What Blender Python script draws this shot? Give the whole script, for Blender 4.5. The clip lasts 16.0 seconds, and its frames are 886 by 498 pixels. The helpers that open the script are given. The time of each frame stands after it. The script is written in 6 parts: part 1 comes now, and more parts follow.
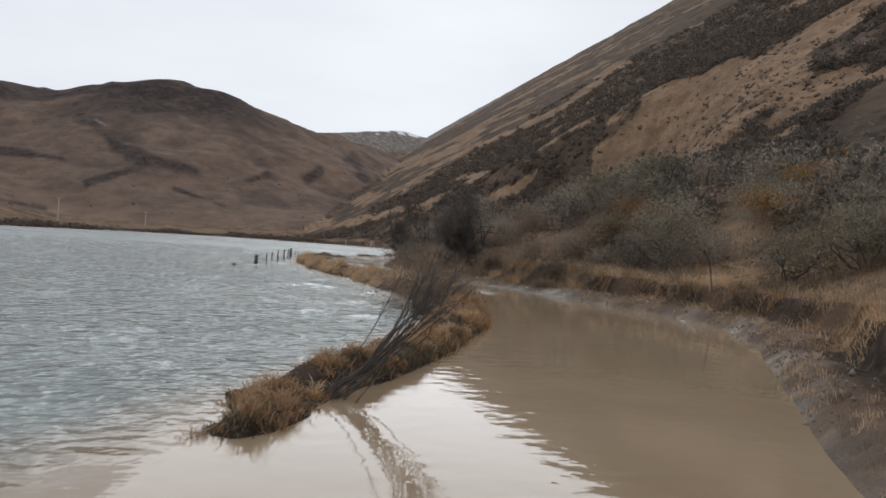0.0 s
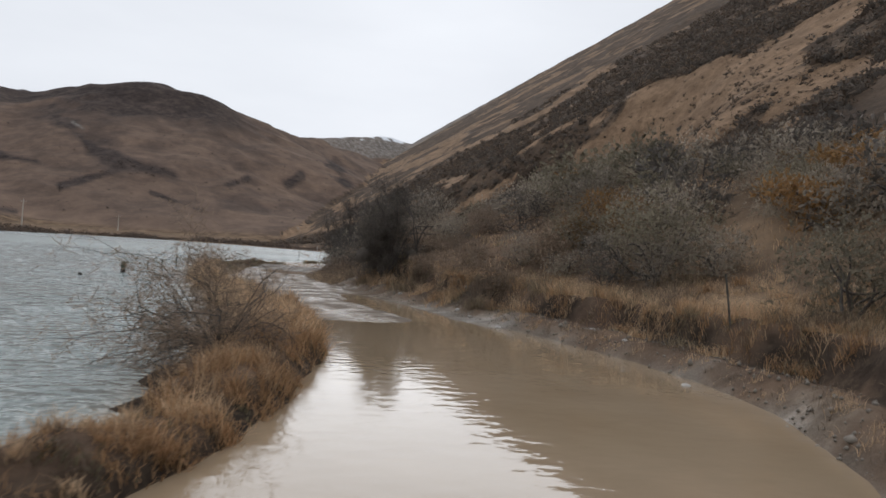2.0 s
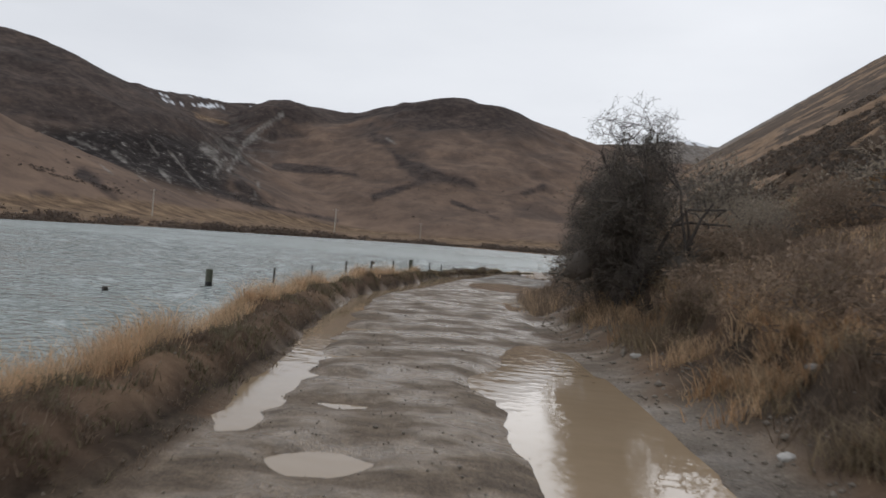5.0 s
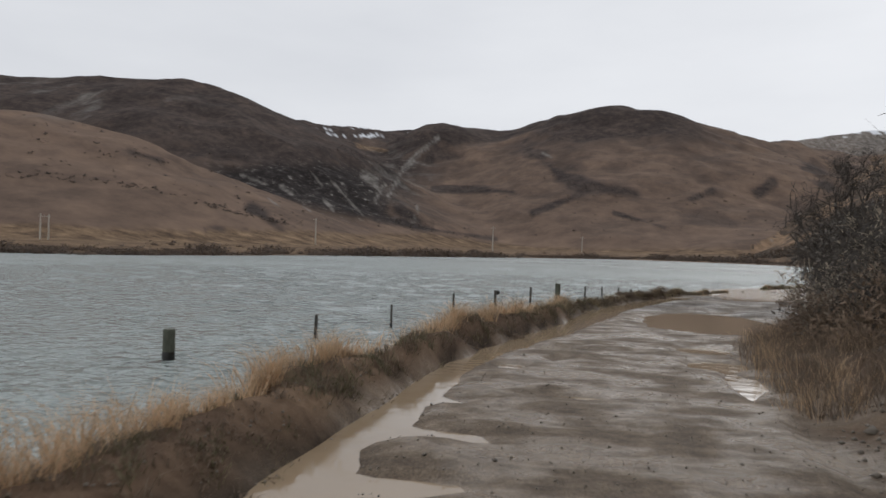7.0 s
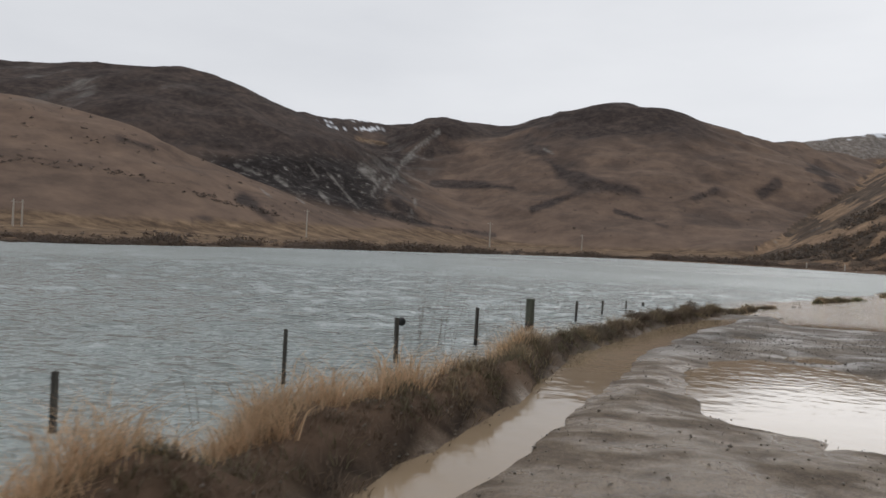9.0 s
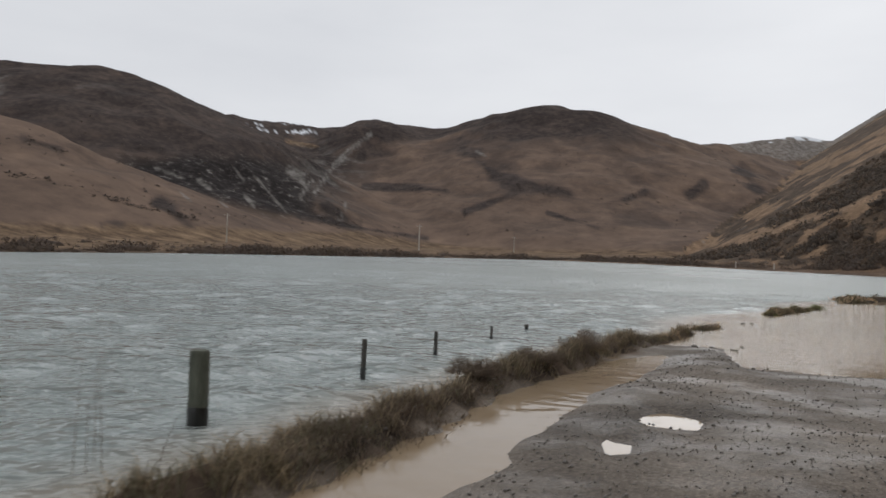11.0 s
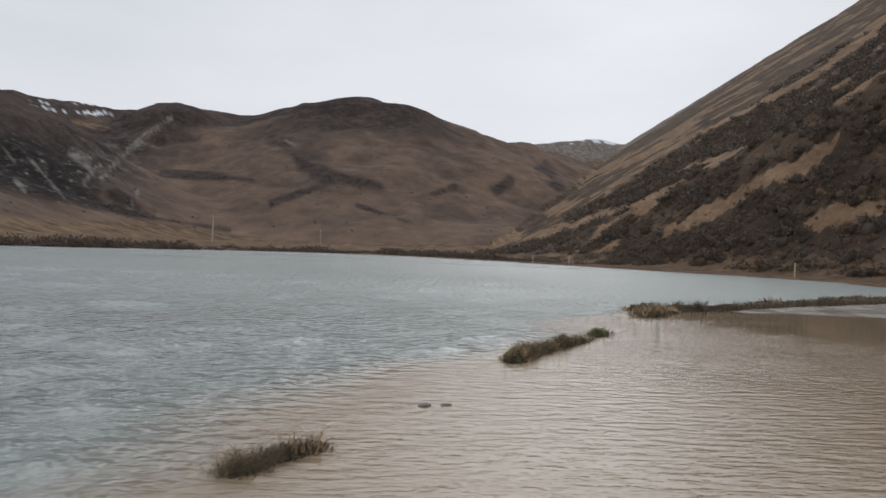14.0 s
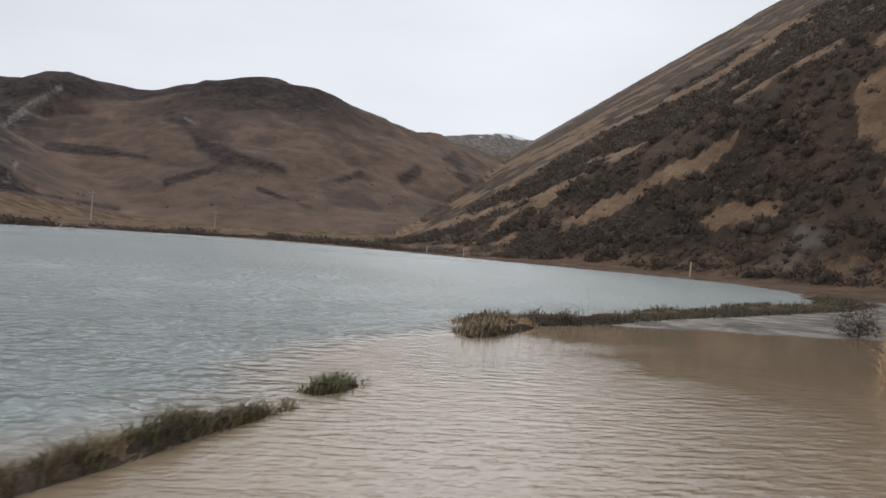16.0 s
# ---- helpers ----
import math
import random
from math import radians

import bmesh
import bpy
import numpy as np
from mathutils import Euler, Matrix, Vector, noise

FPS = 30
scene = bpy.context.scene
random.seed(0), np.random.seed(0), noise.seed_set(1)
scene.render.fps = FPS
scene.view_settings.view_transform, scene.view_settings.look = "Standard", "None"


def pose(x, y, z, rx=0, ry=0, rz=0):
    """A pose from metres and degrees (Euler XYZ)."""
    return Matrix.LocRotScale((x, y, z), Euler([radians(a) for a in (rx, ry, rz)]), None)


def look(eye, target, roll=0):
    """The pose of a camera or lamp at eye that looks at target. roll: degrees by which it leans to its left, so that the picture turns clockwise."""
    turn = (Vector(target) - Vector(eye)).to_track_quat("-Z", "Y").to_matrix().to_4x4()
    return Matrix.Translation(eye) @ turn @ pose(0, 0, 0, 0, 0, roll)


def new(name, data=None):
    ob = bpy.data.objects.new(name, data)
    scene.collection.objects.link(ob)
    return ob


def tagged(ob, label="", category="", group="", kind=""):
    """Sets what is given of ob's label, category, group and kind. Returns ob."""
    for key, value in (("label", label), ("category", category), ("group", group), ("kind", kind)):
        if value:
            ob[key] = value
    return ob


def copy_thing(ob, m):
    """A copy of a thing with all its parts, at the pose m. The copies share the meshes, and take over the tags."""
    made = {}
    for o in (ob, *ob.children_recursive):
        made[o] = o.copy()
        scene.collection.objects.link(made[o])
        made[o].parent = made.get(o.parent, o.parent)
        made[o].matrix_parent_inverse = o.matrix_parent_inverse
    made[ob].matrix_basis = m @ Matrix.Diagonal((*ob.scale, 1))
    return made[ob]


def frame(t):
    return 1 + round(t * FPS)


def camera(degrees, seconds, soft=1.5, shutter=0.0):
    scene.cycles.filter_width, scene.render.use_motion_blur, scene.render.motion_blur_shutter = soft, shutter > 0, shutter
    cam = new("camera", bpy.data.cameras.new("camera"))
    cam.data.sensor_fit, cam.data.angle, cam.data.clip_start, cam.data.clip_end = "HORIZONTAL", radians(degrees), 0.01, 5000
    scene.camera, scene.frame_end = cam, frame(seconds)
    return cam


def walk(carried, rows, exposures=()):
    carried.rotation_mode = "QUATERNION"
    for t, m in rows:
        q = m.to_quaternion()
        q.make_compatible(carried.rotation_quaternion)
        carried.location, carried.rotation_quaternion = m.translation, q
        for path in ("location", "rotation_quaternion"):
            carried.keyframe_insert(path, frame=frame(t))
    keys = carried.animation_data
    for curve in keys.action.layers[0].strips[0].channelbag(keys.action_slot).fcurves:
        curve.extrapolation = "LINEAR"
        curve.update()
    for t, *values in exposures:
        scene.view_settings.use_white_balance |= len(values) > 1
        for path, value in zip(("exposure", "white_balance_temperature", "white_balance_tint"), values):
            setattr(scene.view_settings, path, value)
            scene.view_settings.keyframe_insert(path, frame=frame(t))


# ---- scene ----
EXPOSURE = 0.0
cam = camera(59.19, 16.0, soft=1.6, shutter=0.2)
PATH = [
    (0.0, -0.016, 0.630, 1.542, 89.780, -3.757, -19.750),
    (0.5, 1.097, 2.333, 1.613, 90.224, -3.926, -20.321),
    (1.0, 2.312, 3.950, 1.630, 90.420, -3.950, -20.442),
    (1.5, 3.815, 5.967, 1.671, 90.314, -3.872, -20.855),
    (2.0, 5.322, 8.198, 1.651, 90.349, -4.066, -20.828),
    (2.5, 6.782, 10.412, 1.635, 90.065, -3.885, -20.590),
    (3.0, 8.086, 12.693, 1.594, 90.160, -3.590, -19.475),
    (3.5, 9.136, 15.080, 1.630, 89.700, -3.150, -14.962),
    (4.0, 9.863, 17.422, 1.619, 89.744, -3.357, -8.719),
    (4.5, 10.309, 19.197, 1.613, 89.436, -4.210, -3.162),
    (5.0, 10.659, 21.871, 1.666, 89.337, -4.625, 0.880),
    (7.3, 10.684, 33.099, 1.710, 89.969, -1.672, 13.518),
    (7.5, 10.757, 34.124, 1.719, 89.900, -1.867, 13.928),
    (7.7, 10.780, 35.216, 1.708, 89.889, -1.809, 14.474),
    (8.0, 10.628, 36.885, 1.707, 89.700, -1.803, 14.650),
    (8.2, 10.328, 37.942, 1.665, 89.630, -2.131, 13.867),
    (10.3, 11.092, 47.902, 1.646, 89.726, -2.728, 12.067),
    (10.5, 11.263, 48.849, 1.634, 90.008, -2.362, 11.307),
    (11.0, 11.752, 51.012, 1.588, 90.089, -1.958, 8.097),
    (11.5, 12.334, 53.244, 1.563, 90.311, -1.221, 5.249),
    (12.0, 12.916, 55.470, 1.615, 90.412, -1.312, 3.108),
    (12.2, 13.189, 56.305, 1.653, 90.143, -1.287, 2.371),
    (12.5, 13.589, 57.625, 1.670, 90.153, -1.330, 1.257),
    (13.0, 14.249, 59.806, 1.656, 90.187, -1.692, -0.763),
    (13.5, 15.080, 61.802, 1.647, 90.190, -1.986, -2.755),
    (14.0, 15.872, 63.425, 1.622, 90.115, -2.337, -5.405),
    (14.5, 16.677, 64.987, 1.617, 89.906, -2.411, -7.611),
    (15.0, 17.593, 66.361, 1.635, 89.734, -2.708, -9.541),
    (15.5, 18.703, 68.594, 1.609, 89.548, -3.113, -11.373),
    (16.0, 19.979, 71.047, 1.562, 89.771, -4.266, -12.176),
]
walk(cam, [(t, pose(*p)) for t, *p in PATH], exposures=[(0.0, EXPOSURE + 0.05, 6300, 10), (4.0, EXPOSURE + 0.03, 6300, 10), (5.0, EXPOSURE - 0.02, 6350, 10), (8.0, EXPOSURE - 0.06, 6450, 10), (10.3, EXPOSURE - 0.08, 6470, 10), (13.0, EXPOSURE - 0.12, 6450, 10), (15.0, EXPOSURE - 0.02, 6300, 10), (16.0, EXPOSURE, 6300, 10)])

# ---- world and sun: an overcast winter sky ----
world = bpy.data.worlds.new("overcast_sky")
scene.world = world
world.use_nodes = True
wn, wl = world.node_tree.nodes, world.node_tree.links
wn.clear()
w_out, w_bg = wn.new("ShaderNodeOutputWorld"), wn.new("ShaderNodeBackground")
w_sky = wn.new("ShaderNodeTexSky")
w_sky.sky_type, w_sky.sun_disc = "NISHITA", False
w_sky.sun_elevation, w_sky.sun_rotation = radians(32), radians(20)
w_grey = wn.new("ShaderNodeHueSaturation")
w_grey.inputs["Saturation"].default_value = 0.12
w_co, w_map = wn.new("ShaderNodeTexCoord"), wn.new("ShaderNodeMapping")
w_map.inputs["Scale"].default_value = (1.0, 1.0, 3.5)
w_cloud = wn.new("ShaderNodeTexNoise")
w_cloud.inputs["Scale"].default_value, w_cloud.inputs["Detail"].default_value = 2.2, 6.0
w_ramp = wn.new("ShaderNodeValToRGB")
w_ramp.color_ramp.elements[0].position, w_ramp.color_ramp.elements[0].color = 0.3, (7.0, 7.2, 7.62, 1)
w_ramp.color_ramp.elements[1].position, w_ramp.color_ramp.elements[1].color = 0.72, (8.28, 8.45, 8.78, 1)
w_mix = wn.new("ShaderNodeMix")
w_mix.data_type = "RGBA"
w_mix.inputs["Factor"].default_value = 0.88
wl.new(w_sky.outputs["Color"], w_grey.inputs["Color"])
wl.new(w_co.outputs["Generated"], w_map.inputs["Vector"])
wl.new(w_map.outputs["Vector"], w_cloud.inputs["Vector"])
wl.new(w_cloud.outputs["Fac"], w_ramp.inputs["Fac"])
wl.new(w_grey.outputs["Color"], w_mix.inputs[6])
wl.new(w_ramp.outputs["Color"], w_mix.inputs[7])
wl.new(w_mix.outputs[2], w_bg.inputs["Color"])
w_bg.inputs["Strength"].default_value = 0.1
wl.new(w_bg.outputs["Background"], w_out.inputs["Surface"])

sun_data = bpy.data.lights.new("sun", "SUN")
sun_data.energy, sun_data.angle, sun_data.color = 0.6, radians(50), (1.0, 0.985, 0.96)
sun = new("sun", sun_data)
sun.matrix_world = look((0, 0, 60), (0 - 20, 0 - 55, 60 - 37))

# ---- numeric noise, for the lie of the land ----


def lattice(ix, iy, seed):
    h = (ix * 374761393 + iy * 668265263 + seed * 974634777) & 0xFFFFFFFF
    h = ((h ^ (h >> 13)) * 1274126177) & 0xFFFFFFFF
    return ((h ^ (h >> 16)) & 0xFFFF) / 65535.0


def vnoise(x, y, seed=0):
    x, y = np.asarray(x, float), np.asarray(y, float)
    ix, iy = np.floor(x).astype(np.int64), np.floor(y).astype(np.int64)
    u, v = x - ix, y - iy
    u, v = u * u * u * (u * (u * 6 - 15) + 10), v * v * v * (v * (v * 6 - 15) + 10)
    a, b = lattice(ix, iy, seed), lattice(ix + 1, iy, seed)
    c, d = lattice(ix, iy + 1, seed), lattice(ix + 1, iy + 1, seed)
    return (a + (b - a) * u) * (1 - v) + (c + (d - c) * u) * v


def fbm(x, y, octaves=4, seed=0):
    total, amp, norm = 0.0, 1.0, 0.0
    for k in range(octaves):
        total = total + amp * (vnoise(x * 2 ** k, y * 2 ** k, seed + k) - 0.5)
        norm += amp
        amp *= 0.5
    return total / norm * 2


def smooth(a, b, v):
    u = np.clip((v - a) / (b - a), 0, 1)
    return u * u * (3 - 2 * u)


# ---- plan: the track, its banks, the shore and the hills ----
LEFT_EDGE = np.array([(-60, -24), (-30, -13), (-10, -6.5), (0, -3.0), (4, -0.7), (7.5, 1.6), (10, 3.4), (12.4, 5.0), (14.6, 6.25), (16.5, 7.1), (19.2, 8.0),
                      (22, 8.6), (25, 8.75), (31, 8.6), (35.5, 8.35), (42, 8.15), (46, 8.7), (50, 9.4), (54.3, 9.8), (56.4, 10.4), (60.1, 11.4),
                      (63.8, 12.9), (69.6, 15.7), (75.9, 18.9), (79.1, 21.0), (84.4, 24.0), (86.9, 26.2), (90.1, 30.7), (95.3, 38.0),
                      (100, 44.3), (107, 52), (125, 62), (140, 66), (160, 60.5), (185, 51), (210, 43), (230, 32), (240, 20), (246, -20)])
RIGHT_EDGE = np.array([(-60, -14), (-30, -6), (0, 0.8), (5.6, 4.8), (8.6, 7.1), (11.5, 9.4), (13, 10.6), (15.4, 12.0), (17, 12.5), (19.4, 12.85), (23, 12.85),
                       (27.5, 12.9), (33.8, 12.6), (38, 12.4), (44.5, 12.6), (47, 12.8), (52, 14.4), (57, 17), (62, 19.5), (66, 21.4),
                       (71, 23.6), (79, 27.2), (82, 29.5), (85.5, 32.8), (90, 37.5), (95.3, 43.5), (100, 49), (107, 56), (125, 66),
                       (140, 70), (160, 64.5), (185, 55), (210, 47), (230, 36), (240, 24), (246, -16)])
BANK_WIDTH = np.array([(-60, 3), (6, 2.0), (8, 1.9), (10.3, 1.5), (13, 1.65), (18, 1.9), (20, 1.9), (29, 1.7), (36, 1.55), (40, 1.3), (50, 1.25), (53, 1.0), (60, 0.9), (64, 0.8), (69, 0.65), (79, 0.75),
                       (84, 1.4), (87, 2.6), (90, 4.0), (100, 5.0), (107, 4.0), (125, 3.0), (246, 3.0)])
BANK_HEIGHT = np.array([(-60, -0.4), (5.6, -0.35), (6.6, 0.03), (8, 0.14), (12, 0.18), (16, 0.24), (24, 0.36), (40, 0.36), (50, 0.30), (54, 0.25), (60, 0.21), (64, 0.17), (67.0, 0.13), (67.8, 0.05), (68.3, -0.2), (68.7, -0.1), (69.0, 0.05), (69.7, 0.06),
                        (70.0, -0.2), (71.3, -0.2), (71.5, 0.0), (71.7, 0.0), (71.9, -0.2), (74.3, -0.2), (74.8, 0.0), (75.5, 0.08), (77.4, 0.12), (78.2, 0.05), (78.6, -0.15), (78.9, 0.03), (79.6, 0.03), (79.9, -0.2),
                        (80.7, -0.2), (80.9, -0.02), (81.1, -0.02), (81.3, -0.22), (83.6, -0.22), (84.6, 0.10), (90, 0.16), (246, 0.3)])
SHORE_FAR = np.array([(-180, 260), (-150, 220), (-100, 140), (-60, 90), (-44, 81), (-38, 85), (-29.5, 102), (-22.7, 119), (-15, 137), (-9.4, 160),
                      (-3.3, 190), (0.7, 200), (7.9, 184), (13.3, 168), (20, 150), (33, 150)])
HUB = (12.0, 45.0)
EYE = (11.75, 51.0, 1.6)
STRIKE = radians(6.0)
# the crests of the far hills: bearing, elevation and distance from EYE; side slope
SPURS = [
    (0.50, [(-8.15, 8.78, 980), (-3.64, 9.8, 930), (0.04, 10.45, 900), (2.47, 10.15, 890), (4.89, 9.1, 900), (9.94, 8.0, 1000), (13, 7.4, 1150)]),
    (0.46, [(0.04, 10.3, 900), (-1.6, 8.0, 810), (0.95, 5.6, 730), (5.8, 3.7, 630), (10, 1.6, 520)]),
    (0.46, [(-13.55, 9.2, 930), (-10.5, 7.2, 850), (-7, 5.5, 760), (-3.5, 4.2, 680), (1, 2.0, 570)]),
    (0.60, [(-13.8, 9.1, 930), (-15.5, 6.5, 850), (-15, 4.0, 740), (-12, 1.9, 600)]),
    (0.62, [(-15.5, 8.55, 960), (-13.55, 9.33, 930), (-11.06, 9.0, 940), (-8.15, 8.78, 980)]),
    (0.50, [(-75, 9.5, 800), (-60, 10.2, 800), (-48, 10.6, 780), (-37.89, 10.91, 760), (-31.76, 11.2, 720), (-29.6, 10.15, 740), (-27.76, 9.35, 760), (-23.56, 8.4, 840), (-20, 7.2, 900)]),
    (0.48, [(-31.76, 11.0, 720), (-28.5, 7.6, 620), (-24, 4.6, 560), (-20, 1.8, 480)]),
    (0.50, [(-24.5, 8.4, 830), (-21.5, 5.8, 760), (-18.5, 3.6, 680), (-16.5, 1.6, 560)]),
    (0.44, [(-80, 7.5, 480), (-55, 8.3, 470), (-44, 8.1, 450), (-39.8, 7.5, 440), (-33.8, 5.6, 420), (-28.8, 3.0, 400), (-25, 0.8, 390)]),
    (0.45, [(-28, 8.3, 1500), (-23.5, 8.95, 1500), (-19, 8.62, 1550), (-15.5, 8.55, 1600), (-11, 8.8, 1600), (-8, 8.75, 1600), (0, 7.0, 1600)]),
    (0.45, [(8, 7.0, 1900), (11.5, 7.85, 1900), (13.6, 8.12, 1900), (15.7, 8.4, 1900), (17.6, 8.1, 1900), (23, 8.0, 1900)]),
    (0.50, [(4.89, 9.2, 900), (8.0, 6.2, 800), (10.5, 3.9, 690), (12.5, 1.6, 560)]),
    (0.50, [(9.94, 7.8, 1000), (12.4, 5.4, 860), (14.0, 3.2, 730), (14.6, 1.6, 620)]),
]


def crest_points(rows):
    out = []
    for b, e, d in rows:
        b, e = radians(b), radians(e)
        out.append((EYE[0] + d * math.sin(b), EYE[1] + d * math.cos(b), EYE[2] + d * math.tan(e)))
    return out


def edge(table, y):
    return np.interp(y, table[:, 0], table[:, 1])


def spur_height(x, y):
    """The far hills: tent-shaped spurs below their crests, with gullies between them."""
    wx = x + 26 * fbm(x / 130, y / 130, 4, 11)
    wy = y + 26 * fbm(x / 130, y / 130, 4, 23)
    best = np.full(np.shape(x), -60.0)
    for k, rows in SPURS:
        pts = crest_points(rows)
        for (ax, ay, az), (bx, by, bz) in zip(pts, pts[1:]):
            ux, uy = bx - ax, by - ay
            s = np.clip(((wx - ax) * ux + (wy - ay) * uy) / (ux * ux + uy * uy), 0, 1)
            d = np.hypot(wx - ax - s * ux, wy - ay - s * uy)
            z = az + s * (bz - az) - k * (np.sqrt(d * d + 30 * 30) - 30) - 2.0
            m = np.maximum(best, z)
            best = m + 5.0 * np.log(np.exp((best - m) / 5.0) + np.exp((z - m) / 5.0)) - 0.0
    ridged = np.abs(fbm(wx / 85, wy / 85, 4, 37))
    return best + (1.6 * fbm(x / 60, y / 60, 4, 31) - 8.5 * ridged - 0.5) * smooth(8, 45, best)


def slope_frame(x, y):
    """Distances across and along the contour lines of the steep slope."""
    return (x - 39.0) * math.cos(STRIKE) - (y - 55.0) * math.sin(STRIKE), (x - 39.0) * math.sin(STRIKE) + (y - 55.0) * math.cos(STRIKE)


def hillside(x, y):
    """The long steep slope beside the track; its contour lines run along STRIKE."""
    across, along = slope_frame(x, y)
    a = across + 3.0 * fbm(across / 60, along / 60, 4, 41) + 1.3 * fbm(across / 14, along / 14, 3, 47)
    a = np.maximum(a, -60) - 1.6 * np.abs(fbm((across + 0.5 * along) / 34, along / 70, 3, 43)) * smooth(5, 30, a)
    z = 0.70 * 0.5 * (np.sqrt(a ** 2 + 100) + a)
    foot = x - edge(RIGHT_EDGE, y) - 1.0
    z = z * (1 - smooth(70, 100, y) * (1 - smooth(0, 38, foot)))
    return np.minimum(z, 420)


def road_level(x, y):
    """The track's surface: puddles lie where it is below the lake's level."""
    l, r = edge(LEFT_EDGE, y), edge(RIGHT_EDGE, y)
    u = (x - l) / np.maximum(r - l, 1)
    flood = np.clip(1 - smooth(23.0, 26.6, y + 0.5 * fbm(x * 0.8, y * 0.3, 2, 63)) + smooth(64.6, 67.2, y + 2.7 * smooth(0.12, 0.30, u) + 0.5 * fbm(x * 0.5, y * 0.5, 2, 65)) - smooth(85, 89.5, y), 0, 1)
    z = 0.072 - 0.26 * flood
    z = z + 0.026 * fbm(x * 0.8, y * 0.95, 3, 61) + 0.022 * fbm(x * 2.6, y * 2.6, 2, 67)
    z = z - 0.035 * smooth(0.2, 0.36, u) * smooth(57, 60, y) * (1 - smooth(68, 72, y))
    # drowned rut beside the grassy bank
    broad = smooth(44, 55, y)
    z = z - 0.15 * np.exp(-((x - l - 0.15 - 0.26 * broad - 0.12 * vnoise(x * 0.1, y * 0.5, 5)) / (0.30 + 0.22 * broad)) ** 2) * smooth(26, 30, y) * (1 - smooth(62, 66, y))
    # washboard of small puddles across the wheel tracks
    band = np.exp(-((x - l - 0.98) / 0.52) ** 4)
    z = z - 0.105 * band * smooth(0.35, 0.95, np.sin(y * 4.1 + 2 * vnoise(x, y * 0.4, 9))) * smooth(27, 31, y) * (1 - smooth(39, 42, y))
    for px, py, rx, ry, dz in POOLS:
        z = z - dz * np.exp(-(((x - px) / rx) ** 2 + ((y - py) / ry) ** 2) ** 2)
    return z


POOLS = [(12.1, 29.6, 0.85, 5.7, 0.17), (11.25, 31.2, 0.40, 0.8, 0.12), (12.9, 52.2, 1.7, 3.4, 0.15), (12.15, 46.0, 0.52, 0.55, 0.13), (12.15, 44.15, 0.48, 0.6, 0.14), (12.3, 42.4, 0.22, 1.2, 0.15),
         (11.0, 45.2, 0.34, 0.20, 0.12), (9.5, 45.1, 0.38, 0.19, 0.12), (9.2, 42.9, 0.20, 0.45, 0.12), (9.75, 43.7, 0.25, 0.16, 0.12), (10.2, 40.8, 0.5, 0.24, 0.1), (9.8, 27.4, 0.45, 0.35, 0.11),
         (12.9, 58.8, 0.32, 0.40, 0.12), (12.3, 57.6, 0.22, 0.45, 0.10), (13.7, 55.9, 0.5, 0.5, 0.12), (13.9, 61.6, 0.55, 0.22, 0.085)]


def cut_line(y):
    """How far beyond the edge of the track the cut bank stands."""
    return 2.5 + 0.8 * fbm(y * 0.23, y * 0.02, 3, 73) - 0.8 * smooth(22, 27, y) + 1.9 * smooth(34, 46, y)


